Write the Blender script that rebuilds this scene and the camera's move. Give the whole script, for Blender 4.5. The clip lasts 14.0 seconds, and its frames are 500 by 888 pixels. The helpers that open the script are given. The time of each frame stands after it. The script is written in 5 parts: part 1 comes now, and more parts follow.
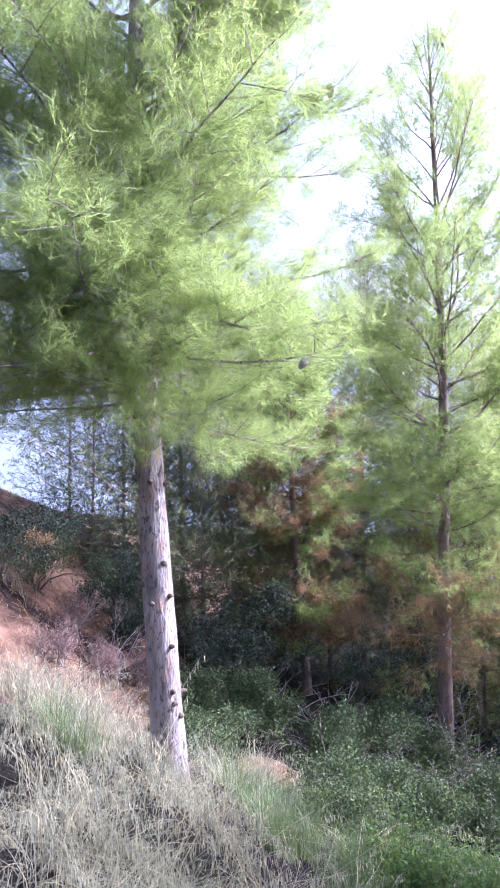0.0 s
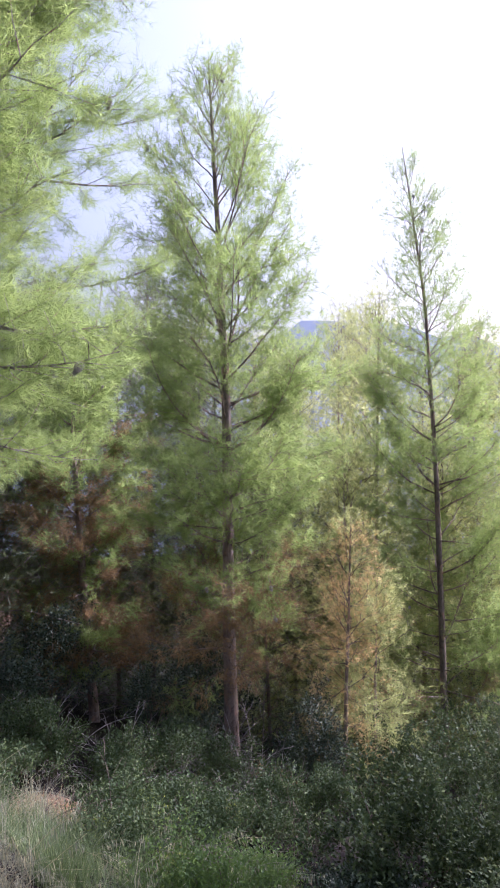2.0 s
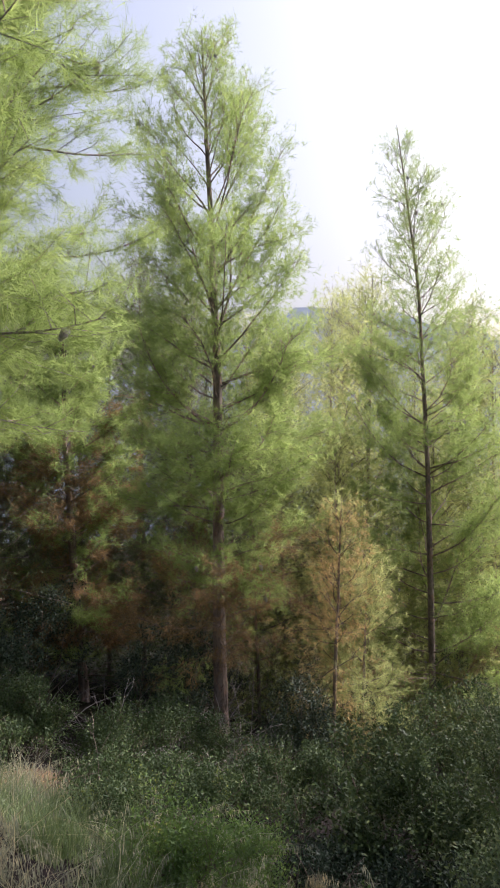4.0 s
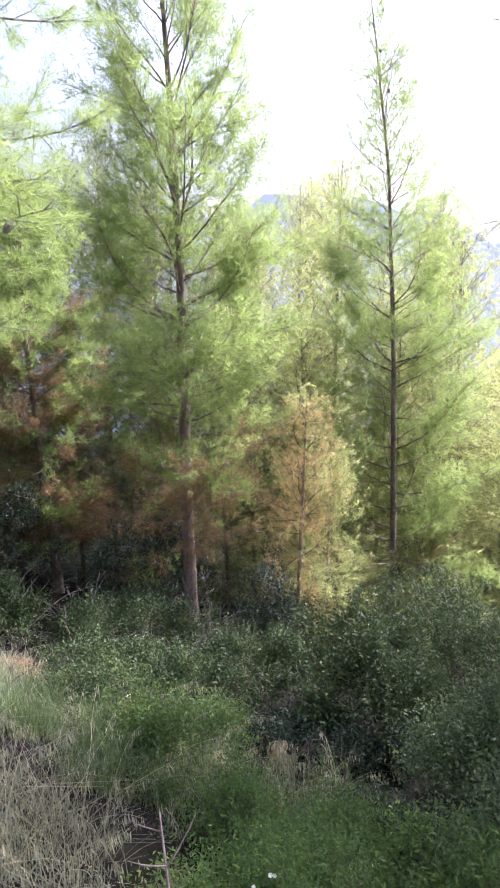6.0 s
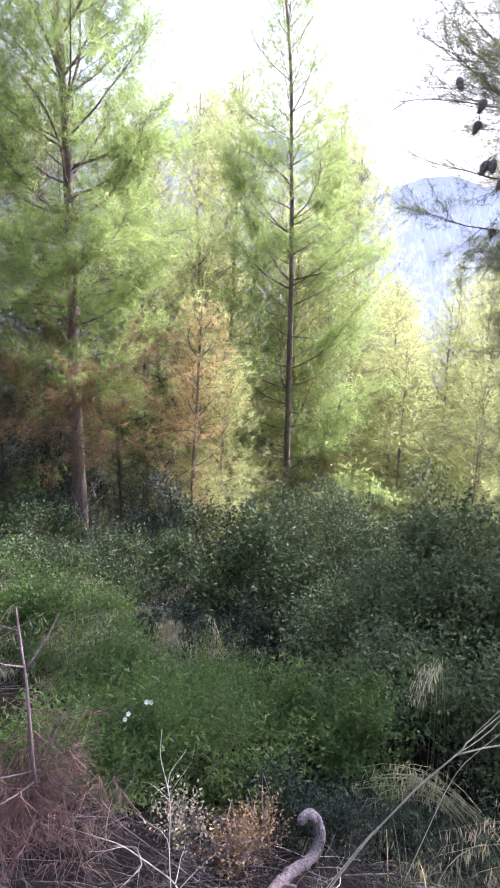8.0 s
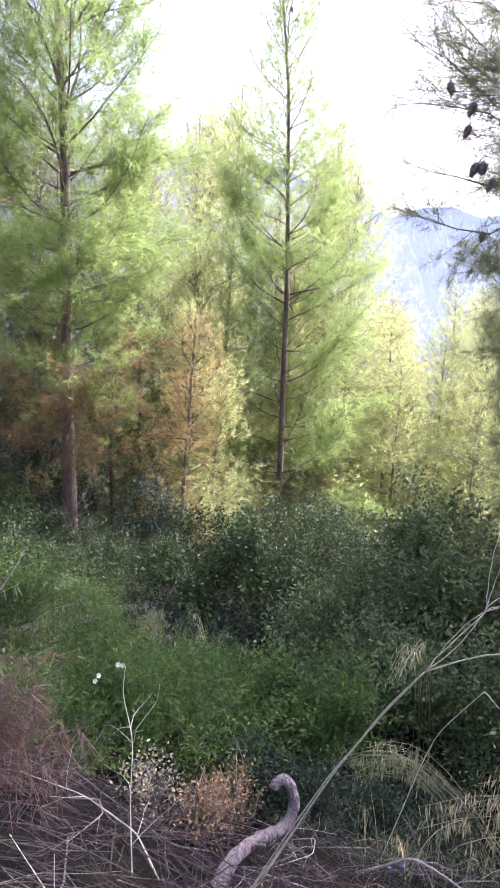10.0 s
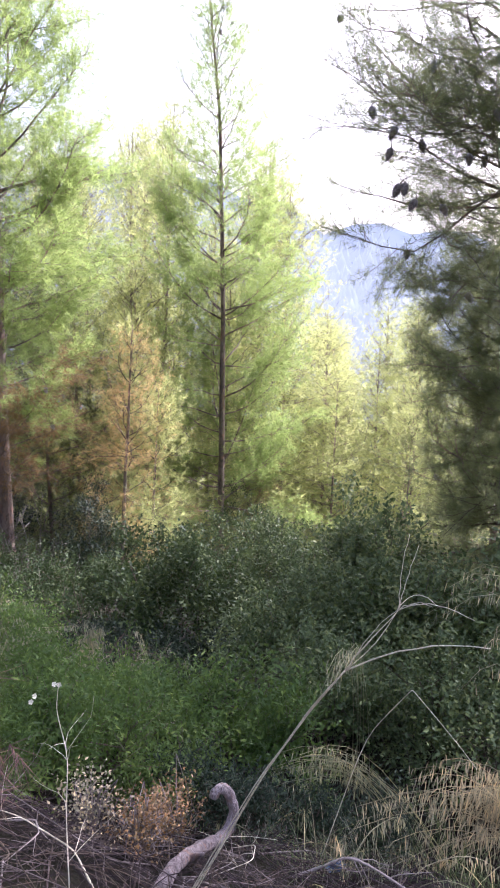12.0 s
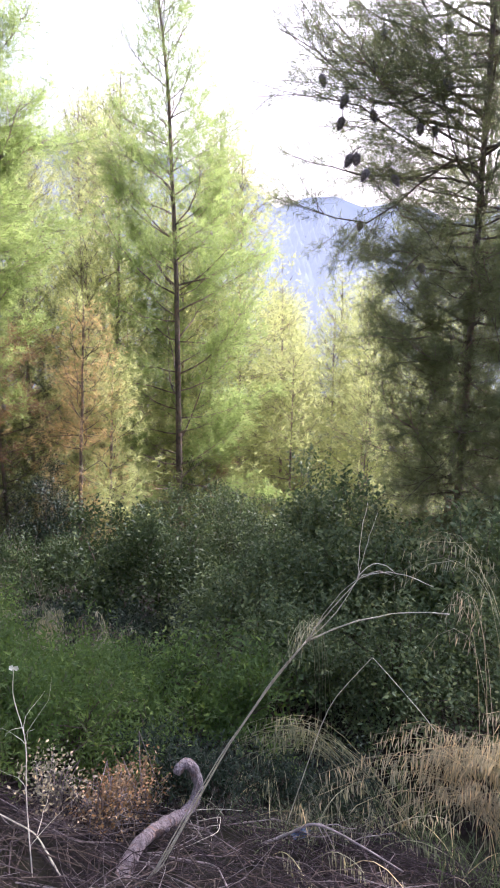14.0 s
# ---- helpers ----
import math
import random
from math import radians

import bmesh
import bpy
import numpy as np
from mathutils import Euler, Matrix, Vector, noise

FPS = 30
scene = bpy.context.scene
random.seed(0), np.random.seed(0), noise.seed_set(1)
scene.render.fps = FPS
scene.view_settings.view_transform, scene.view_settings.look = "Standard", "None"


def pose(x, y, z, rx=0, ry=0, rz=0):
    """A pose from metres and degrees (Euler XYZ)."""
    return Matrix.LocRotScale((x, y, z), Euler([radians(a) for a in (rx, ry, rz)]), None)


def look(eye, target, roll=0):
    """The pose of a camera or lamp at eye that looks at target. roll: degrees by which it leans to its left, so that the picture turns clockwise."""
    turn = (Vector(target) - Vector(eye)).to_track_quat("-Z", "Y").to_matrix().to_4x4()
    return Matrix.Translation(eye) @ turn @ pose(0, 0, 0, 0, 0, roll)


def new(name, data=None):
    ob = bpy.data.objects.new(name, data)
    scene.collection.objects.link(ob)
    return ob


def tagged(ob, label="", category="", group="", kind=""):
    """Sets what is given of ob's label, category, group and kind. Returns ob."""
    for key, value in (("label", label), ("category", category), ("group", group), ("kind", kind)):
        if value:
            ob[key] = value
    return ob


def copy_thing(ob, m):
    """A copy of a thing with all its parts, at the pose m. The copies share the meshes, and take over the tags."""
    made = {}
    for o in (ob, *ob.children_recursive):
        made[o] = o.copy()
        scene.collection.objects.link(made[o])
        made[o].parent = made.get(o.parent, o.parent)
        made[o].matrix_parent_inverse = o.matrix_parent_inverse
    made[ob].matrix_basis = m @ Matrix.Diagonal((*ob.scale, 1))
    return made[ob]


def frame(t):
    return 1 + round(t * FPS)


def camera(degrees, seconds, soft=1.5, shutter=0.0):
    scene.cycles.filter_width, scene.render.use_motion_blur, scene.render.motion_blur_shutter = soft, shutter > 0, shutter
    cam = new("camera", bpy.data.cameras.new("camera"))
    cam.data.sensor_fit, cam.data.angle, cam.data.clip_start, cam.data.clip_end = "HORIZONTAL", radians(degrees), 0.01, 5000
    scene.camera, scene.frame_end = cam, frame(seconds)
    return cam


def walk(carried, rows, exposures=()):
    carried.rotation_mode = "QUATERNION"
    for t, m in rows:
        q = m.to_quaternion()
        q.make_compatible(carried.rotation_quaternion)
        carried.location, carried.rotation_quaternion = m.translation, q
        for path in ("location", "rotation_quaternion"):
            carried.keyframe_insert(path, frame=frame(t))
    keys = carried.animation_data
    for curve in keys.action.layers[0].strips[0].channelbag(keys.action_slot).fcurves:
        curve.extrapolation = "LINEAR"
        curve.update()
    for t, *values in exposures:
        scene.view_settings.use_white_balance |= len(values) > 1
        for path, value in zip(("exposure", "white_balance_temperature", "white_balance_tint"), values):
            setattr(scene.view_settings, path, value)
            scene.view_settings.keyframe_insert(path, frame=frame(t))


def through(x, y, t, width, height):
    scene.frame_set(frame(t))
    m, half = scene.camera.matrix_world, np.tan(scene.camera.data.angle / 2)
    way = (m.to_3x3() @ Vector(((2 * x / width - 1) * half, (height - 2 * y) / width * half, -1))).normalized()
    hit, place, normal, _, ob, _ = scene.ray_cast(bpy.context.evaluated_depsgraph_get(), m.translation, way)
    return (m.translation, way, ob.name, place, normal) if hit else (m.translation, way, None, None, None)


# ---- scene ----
cam = camera(40.6, 14.0, soft=1.9)
PATH = [
    (0.0, pose(0.033, 0.034, 0.098, 90.00, -0.00, 0.00)),
    (0.5, pose(0.046, 0.027, 0.088, 91.26, 0.24, -4.36)),
    (1.0, pose(0.060, 0.016, 0.081, 92.34, 0.88, -9.35)),
    (1.5, pose(0.092, 0.041, 0.060, 92.07, 0.72, -14.13)),
    (2.0, pose(0.116, 0.043, 0.020, 91.84, 0.62, -17.48)),
    (2.2, pose(0.117, 0.051, 0.023, 91.49, 0.57, -18.24)),
    (4.3, pose(0.161, 0.057, -0.096, 90.37, 0.16, -18.07)),
    (4.5, pose(0.171, 0.051, -0.105, 89.22, 0.33, -18.28)),
    (5.0, pose(0.195, 0.049, -0.102, 85.61, 0.80, -18.34)),
    (5.5, pose(0.203, 0.049, -0.084, 83.21, 0.66, -19.61)),
    (6.0, pose(0.208, 0.046, -0.057, 81.85, 0.64, -20.65)),
    (6.5, pose(0.203, 0.086, -0.121, 79.35, 0.60, -23.72)),
    (7.0, pose(0.220, 0.097, -0.191, 75.63, 0.75, -27.82)),
    (7.5, pose(0.267, 0.112, -0.328, 76.74, -0.27, -27.71)),
    (7.7, pose(0.285, 0.123, -0.416, 76.72, -1.22, -28.61)),
    (9.8, pose(0.345, 0.068, -0.743, 78.47, -2.09, -29.71)),
    (10.0, pose(0.355, 0.075, -0.750, 78.97, -2.56, -29.13)),
    (10.5, pose(0.351, 0.050, -0.741, 79.01, -5.05, -31.68)),
    (11.0, pose(0.370, 0.025, -0.744, 75.48, -6.49, -36.47)),
    (11.5, pose(0.362, -0.004, -0.733, 79.38, -3.77, -36.01)),
    (12.0, pose(0.359, 0.009, -0.739, 80.40, -1.92, -34.22)),
    (12.5, pose(0.366, 0.017, -0.747, 80.14, -2.43, -34.75)),
    (13.0, pose(0.353, 0.019, -0.751, 80.01, -3.76, -34.31)),
    (13.5, pose(0.363, 0.026, -0.752, 80.25, -3.25, -35.80)),
    (14.0, pose(0.380, 0.029, -0.753, 78.49, -1.25, -37.98)),
]
walk(cam, PATH, [(0.0, 1.85, 4900, 38), (2.0, 0.93, 5200, 35), (4.5, 0.58, 5800, 21), (5.5, 1.12, 5600, 23), (6.5, 1.62, 5200, 30), (10.0, 1.61, 5280, 30), (14.0, 1.38, 5420, 30)])

# ---- world, sun ----
SUN_AZ, SUN_EL = 79.0, 39.0
world = bpy.data.worlds.new("world")
scene.world = world
world.use_nodes = True
wn = world.node_tree.nodes
sky = wn.new("ShaderNodeTexSky")
sky.sky_type, sky.sun_disc = "NISHITA", False
sky.sun_elevation, sky.sun_rotation = radians(SUN_EL), radians(SUN_AZ)
sky.dust_density, sky.air_density, sky.ozone_density = 10.0, 1.7, 0.8
wn["Background"].inputs["Strength"].default_value = 0.15
milky = wn.new("ShaderNodeHueSaturation")
milky.inputs["Saturation"].default_value = 0.6
world.node_tree.links.new(sky.outputs[0], milky.inputs["Color"])
world.node_tree.links.new(milky.outputs[0], wn["Background"].inputs[0])
sun_data = bpy.data.lights.new("sun", "SUN")
sun_data.energy, sun_data.angle, sun_data.color = 5.0, radians(0.55), (1.0, 0.93, 0.80)
sun = new("sun", sun_data)
sd = Vector((math.sin(radians(SUN_AZ)) * math.cos(radians(SUN_EL)), math.cos(radians(SUN_AZ)) * math.cos(radians(SUN_EL)), math.sin(radians(SUN_EL))))
sun.matrix_world = look(sd * 60, (0, 0, 0))

rng = np.random.default_rng(7)

# ---- materials ----


class Mat:
    """A small node builder."""

    def __init__(self, name, rough=0.8):
        self.m = bpy.data.materials.new(name)
        self.m.use_nodes = True
        self.n, self.l = self.m.node_tree.nodes, self.m.node_tree.links
        self.b = self.n["Principled BSDF"]
        self.b.inputs["Roughness"].default_value = rough
        self.co = self.n.new("ShaderNodeTexCoord").outputs["Object"]

    def noise(self, scale, detail=4, stretch=None, rough=0.6):
        t = self.n.new("ShaderNodeTexNoise")
        t.inputs["Scale"].default_value, t.inputs["Detail"].default_value, t.inputs["Roughness"].default_value = scale, detail, rough
        src = self.co
        if stretch:
            mp = self.n.new("ShaderNodeMapping")
            mp.inputs["Scale"].default_value = stretch
            self.l.new(src, mp.inputs[0])
            src = mp.outputs[0]
        self.l.new(src, t.inputs["Vector"])
        return t.outputs["Fac"]

    def island(self):
        return self.n.new("ShaderNodeNewGeometry").outputs["Random Per Island"]

    def ramp(self, fac, stops):
        r = self.n.new("ShaderNodeValToRGB")
        e = r.color_ramp.elements
        e[0].position, e[0].color = stops[0][0], (*stops[0][1], 1)
        e[1].position, e[1].color = stops[-1][0], (*stops[-1][1], 1)
        for p, c in stops[1:-1]:
            e.new(p).color = (*c, 1)
        self.l.new(fac, r.inputs[0])
        return r.outputs[0]

    def mix(self, fac, a, b, blend="MIX"):
        x = self.n.new("ShaderNodeMix")
        x.data_type, x.blend_type = "RGBA", blend
        for sock, v in ((x.inputs[0], fac), (x.inputs[6], a), (x.inputs[7], b)):
            if isinstance(v, (int, float)):
                sock.default_value = v
            elif isinstance(v, tuple):
                sock.default_value = (*v, 1)
            else:
                self.l.new(v, sock)
        return x.outputs[2]

    def colour(self, c):
        if isinstance(c, tuple):
            self.b.inputs["Base Color"].default_value = (*c, 1)
        else:
            self.l.new(c, self.b.inputs["Base Color"])
        return self

    def bump(self, fac, strength=0.5, dist=0.02):
        b = self.n.new("ShaderNodeBump")
        b.inputs["Strength"].default_value, b.inputs["Distance"].default_value = strength, dist
        self.l.new(fac, b.inputs["Height"])
        self.l.new(b.outputs[0], self.b.inputs["Normal"])
        return self

    def leafy(self, col, share):
        """Lets part of the light pass through, as thin leaves do."""
        t = self.n.new("ShaderNodeBsdfTranslucent")
        self.l.new(col, t.inputs[0])
        mx = self.n.new("ShaderNodeMixShader")
        mx.inputs[0].default_value = share
        self.l.new(self.b.outputs[0], mx.inputs[1])
        self.l.new(t.outputs[0], mx.inputs[2])
        self.l.new(mx.outputs[0], self.n["Material Output"].inputs[0])
        return self


def leaf_mat(name, dark, mid, light, through, share=0.4, rough=0.5, clump=1.6, gloss=0.3):
    m = Mat(name, rough)
    m.b.inputs["Specular IOR Level"].default_value = gloss
    big = m.ramp(m.noise(clump, 3), [(0.3, dark), (0.5, mid), (0.72, light)])
    small = m.ramp(m.island(), [(0.0, (0.42, 0.5, 0.48)), (0.6, (0.92, 0.95, 0.92)), (1.0, (1.65, 1.5, 1.15))])
    col = m.mix(1.0, big, small, "MULTIPLY")
    m.colour(col)
    m.leafy(m.mix(0.6, col, through), share)
    return m.m


def bark_mat(name, dark, mid, pale, scale=9.0, flake=0.0):
    m = Mat(name, 0.9)
    plates = m.noise(scale, 6, (1, 1, 0.22), 0.65)
    stains = m.noise(2.2, 3)
    col = m.ramp(plates, [(0.3, dark), (0.48, mid), (0.66, pale)])
    col = m.mix(0.45, col, m.ramp(stains, [(0.35, dark), (0.65, pale)]))
    if flake:
        chips = m.noise(scale * 2.6, 4, (1, 1, 0.4), 0.7)
        rust = m.noise(scale * 1.1, 4, (1, 1, 0.5))
        col = m.mix(m.ramp(chips, [(0.40, (flake, flake, flake)), (0.46, (0, 0, 0))]), col, dark)
        col = m.mix(m.ramp(rust, [(0.53, (0, 0, 0)), (0.64, (0.75, 0.75, 0.75))]), col, (0.33, 0.20, 0.14))
    m.colour(col)
    m.bump(plates, 1.0, 0.05 if flake else 0.03)
    return m.m


BARK_PALE = bark_mat("pale_grey_bark", (0.085, 0.065, 0.06), (0.27, 0.235, 0.225), (0.44, 0.395, 0.375), 17, 0.95)
BARK = bark_mat("brown_bark", (0.065, 0.047, 0.04), (0.19, 0.145, 0.12), (0.33, 0.26, 0.215), 10, 0.6)
TWIG = bark_mat("twig_bark", (0.04, 0.03, 0.024), (0.11, 0.08, 0.06), (0.2, 0.15, 0.11), 20)
DEADWOOD = bark_mat("weathered_dead_wood", (0.12, 0.097, 0.095), (0.29, 0.24, 0.225), (0.46, 0.40, 0.375), 22)
OLDWOOD = bark_mat("grey_cracked_wood", (0.13, 0.10, 0.105), (0.40, 0.33, 0.33), (0.60, 0.52, 0.51), 40, 0.7)
PALEWOOD = bark_mat("bleached_dry_stem", (0.74, 0.66, 0.48), (0.88, 0.81, 0.62), (0.94, 0.89, 0.74), 30)
REDWOOD = bark_mat("reddish_dead_stem", (0.10, 0.065, 0.06), (0.21, 0.15, 0.14), (0.32, 0.245, 0.23), 24)
NEEDLE = leaf_mat("pine_needles", (0.07, 0.12, 0.038), (0.142, 0.205, 0.062), (0.25, 0.29, 0.10), (0.525, 0.64, 0.19), 0.60, 0.42)
# Stand pines in shade: the shade is put into darker needles
NEEDLE_SHADE = leaf_mat("shade_toned_needles", (0.055, 0.075, 0.035), (0.10, 0.125, 0.06), (0.16, 0.175, 0.085), (0.30, 0.34, 0.14), 0.4, 0.5)
# Glare on the backlit coned pine, put in as greyer green needles
NEEDLE_GREY = leaf_mat("glare_greyed_needles", (0.105, 0.135, 0.062), (0.175, 0.20, 0.092), (0.25, 0.262, 0.13), (0.44, 0.47, 0.21), 0.45, 0.45)
# Sunlit stand and young pines: the sun is put into paler needles
NEEDLE_FAR = leaf_mat("sunlit_young_needles", (0.16, 0.20, 0.065), (0.24, 0.275, 0.09), (0.33, 0.34, 0.12), (0.66, 0.68, 0.27), 0.62, 0.5, 0.8)
NEEDLE_DEAD = leaf_mat("withered_needles", (0.12, 0.085, 0.05), (0.23, 0.165, 0.09), (0.36, 0.27, 0.15), (0.5, 0.35, 0.17), 0.42, 0.7)
NEEDLE_RUST = leaf_mat("rusty_orange_needles", (0.11, 0.085, 0.045), (0.20, 0.14, 0.07), (0.36, 0.23, 0.11), (0.5, 0.31, 0.14), 0.42, 0.7)
NEEDLE_TAN = leaf_mat("tan_dry_needles", (0.27, 0.19, 0.085), (0.45, 0.32, 0.145), (0.60, 0.45, 0.22), (0.68, 0.48, 0.21), 0.52, 0.7)
NEEDLE_RED = leaf_mat("red_dead_needles", (0.12, 0.078, 0.07), (0.215, 0.14, 0.122), (0.33, 0.235, 0.205), (0.30, 0.185, 0.145), 0.32, 0.8)
LEAF_OAK = leaf_mat("leathery_dark_leaves", (0.028, 0.047, 0.02), (0.056, 0.082, 0.034), (0.11, 0.135, 0.06), (0.13, 0.18, 0.055), 0.2, 0.5, 2.2, 0.12)
LEAF_GREY = leaf_mat("greyish_shrub_leaves", (0.068, 0.105, 0.046), (0.13, 0.172, 0.076), (0.225, 0.255, 0.122), (0.24, 0.30, 0.09), 0.24, 0.48, 2.4, 0.22)
LEAF_GREEN = leaf_mat("soft_green_leaves", (0.036, 0.074, 0.026), (0.085, 0.146, 0.042), (0.215, 0.285, 0.08), (0.27, 0.38, 0.07), 0.36, 0.5, 3.5, 0.18)
LEAF_YELLOW = leaf_mat("yellowing_leaves", (0.12, 0.15, 0.035), (0.22, 0.25, 0.055), (0.36, 0.36, 0.10), (0.42, 0.45, 0.08), 0.35, 0.55, 4, 0.15)
# Near-black: a dark bush's own green, and shade put into undergrowth leaves
LEAF_BLACK = leaf_mat("dark_bush_and_shade_leaves", (0.018, 0.032, 0.02), (0.03, 0.05, 0.028), (0.045, 0.065, 0.035), (0.06, 0.08, 0.03), 0.1, 0.6, 2.5)
LEAF_BROWN = leaf_mat("dry_brown_leaves", (0.14, 0.085, 0.045), (0.36, 0.225, 0.115), (0.60, 0.48, 0.32), (0.44, 0.27, 0.12), 0.28, 0.7, 14)
GRASS_DRY = leaf_mat("bleached_dry_grass", (0.20, 0.20, 0.13), (0.34, 0.325, 0.23), (0.50, 0.475, 0.36), (0.48, 0.45, 0.31), 0.35, 0.6, 2)
GRASS_GOLD = leaf_mat("golden_dry_grass", (0.38, 0.315, 0.20), (0.60, 0.515, 0.35), (0.82, 0.745, 0.57), (0.64, 0.53, 0.33), 0.3, 0.55, 3)
GRASS_PALE = leaf_mat("pale_green_seed_heads", (0.32, 0.31, 0.19), (0.52, 0.50, 0.32), (0.74, 0.69, 0.50), (0.56, 0.52, 0.3), 0.3, 0.55, 5)
GRASS_GREEN = leaf_mat("green_grass", (0.065, 0.105, 0.045), (0.12, 0.165, 0.07), (0.23, 0.26, 0.125), (0.24, 0.3, 0.1), 0.32, 0.5, 3)
LITTER = leaf_mat("fallen_needles", (0.018, 0.013, 0.015), (0.042, 0.031, 0.034), (0.11, 0.085, 0.088), (0.05, 0.04, 0.042), 0.08, 0.85, 4, 0.05)


def stick_mat():
    m = Mat("mauve_grey_sticks", 0.85)
    m.b.inputs["Specular IOR Level"].default_value = 0.1
    col = m.ramp(m.island(), [(0.0, (0.025, 0.018, 0.02)), (0.75, (0.06, 0.047, 0.049)), (1.0, (0.27, 0.225, 0.215))])
    m.colour(m.mix(0.35, col, m.ramp(m.noise(60, 3), [(0.35, (0.03, 0.022, 0.024)), (0.65, (0.18, 0.14, 0.14))])))
    return m.m


STICKS = stick_mat()


def cone_mat():
    m = Mat("pine_cone_scales", 0.7)
    m.colour(m.ramp(m.noise(60, 3), [(0.3, (0.20, 0.175, 0.165)), (0.7, (0.44, 0.395, 0.37))]))
    return m.m


def soil_mat(name, earthy):
    m = Mat(name, 0.95)
    m.b.inputs["Specular IOR Level"].default_value = 0.04
    fine, mid, wide = m.noise(38, 6), m.noise(5, 5), m.noise(0.55, 4)
    litter = m.ramp(fine, [(0.3, (0.006, 0.0045, 0.005)), (0.5, (0.014, 0.0106, 0.0105)), (0.7, (0.038, 0.030, 0.029))])
    earth = m.ramp(mid, [(0.3, (0.06, 0.037, 0.027)), (0.5, (0.115, 0.07, 0.047)), (0.7, (0.21, 0.13, 0.085))])
    grassy = m.ramp(mid, [(0.3, (0.010, 0.011, 0.007)), (0.7, (0.03, 0.027, 0.018))])
    lo = 0.35 if earthy else 0.74
    a = m.mix(m.ramp(wide, [(lo, (0, 0, 0)), (lo + 0.16, (1, 1, 1))]), litter, earth)
    m.colour(a if earthy else m.mix(m.ramp(m.noise(0.9, 4), [(0.42, (0, 0, 0)), (0.56, (1, 1, 1))]), a, grassy))
    m.bump(fine, 0.8, 0.03)
    return m.m


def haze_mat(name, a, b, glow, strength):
    """Distance seen through bright air: the haze is put in as a pale glow."""
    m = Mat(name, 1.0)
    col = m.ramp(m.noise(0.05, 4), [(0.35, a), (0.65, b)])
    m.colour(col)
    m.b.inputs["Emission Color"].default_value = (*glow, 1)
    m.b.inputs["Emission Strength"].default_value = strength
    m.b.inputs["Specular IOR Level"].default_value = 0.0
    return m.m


def plain_mat(name, c, rough=0.5):
    m = Mat(name, rough)
    m.colour(m.ramp(m.noise(30, 3), [(0.3, tuple(v * 0.8 for v in c)), (0.7, c)]))
    return m.m


CONE = cone_mat()
SOIL = soil_mat("forest_soil", False)
BANK_SOIL = soil_mat("red_bank_earth", True)
# Slope and far pines give off a pale glow that stands for haze
HAZE_HILL = haze_mat("far_slope_haze_glow", (0.03, 0.04, 0.045), (0.05, 0.06, 0.07), (0.69, 0.75, 0.87), 0.265)
HAZE_TREE = haze_mat("far_pines_haze_glow", (0.035, 0.045, 0.045), (0.06, 0.07, 0.065), (0.80, 0.855, 0.94), 0.31)
PETAL = plain_mat("white_petals", (0.88, 0.86, 0.68), 0.6)
PLASTIC_BLUE = plain_mat("blue_plastic_film", (0.02, 0.05, 0.12), 0.4)
RING = plain_mat("pale_blue_plastic", (0.32, 0.50, 0.56), 0.4)
CLEAR = Mat("clear_plastic", 0.12)
CLEAR.colour((0.9, 0.94, 0.95))
CLEAR.b.inputs["Transmission Weight"].default_value = 0.9
CLEAR.b.inputs["IOR"].default_value = 1.3
CLEAR = CLEAR.m

# ---- mesh helpers ----


def mesh_of(name, verts, faces, mat, smooth=False):
    """A mesh from arrays: verts (n, 3); faces a list of (m, k) index arrays."""
    verts = np.asarray(verts, np.float32)
    me = bpy.data.meshes.new(name)
    me.vertices.add(len(verts))
    me.vertices.foreach_set("co", verts.ravel())
    faces = [np.asarray(f, np.int32) for f in faces if len(f)]
    loops = np.concatenate([f.ravel() for f in faces])
    sizes = np.concatenate([np.full(len(f), f.shape[1], np.int32) for f in faces])
    starts = np.concatenate([[0], np.cumsum(sizes)[:-1]]).astype(np.int32)
    me.loops.add(len(loops))
    me.loops.foreach_set("vertex_index", loops)
    me.polygons.add(len(sizes))
    me.polygons.foreach_set("loop_start", starts)
    if smooth:
        me.polygons.foreach_set("use_smooth", np.ones(len(sizes), bool))
    me.materials.append(mat)
    me.update(calc_edges=True)
    return me


def part(name, me, parent, label="", kind=""):
    ob = new(name, me)
    ob.parent = parent
    return tagged(ob, label, kind=kind)


def reseed(x, y):
    """A random stream of its own for each thing, so that one does not change with another."""
    global rng
    rng = np.random.default_rng(int(abs(x) * 7919 + abs(y) * 104729) % 2 ** 31)


def thing(name, at, label, category, group="", kind=""):
    ob = new(name)
    reseed(at[0], at[1])
    ob.location = at
    return tagged(ob, label, category, group, kind)


class Soup:
    """Collects vertices and faces of one mesh."""

    def __init__(self):
        self.v, self.q, self.t, self.n = [], [], [], 0

    def add(self, v, q=(), t=()):
        if len(q):
            self.q.append(np.asarray(q) + self.n)
        if len(t):
            self.t.append(np.asarray(t) + self.n)
        self.v.append(np.asarray(v, float))
        self.n += len(v)

    def mesh(self, name, mat, smooth=False):
        f = []
        if self.q:
            f.append(np.concatenate(self.q))
        if self.t:
            f.append(np.concatenate(self.t))
        return mesh_of(name, np.concatenate(self.v), f, mat, smooth)


def unit(v):
    return v / (np.linalg.norm(v, axis=-1, keepdims=True) + 1e-9)


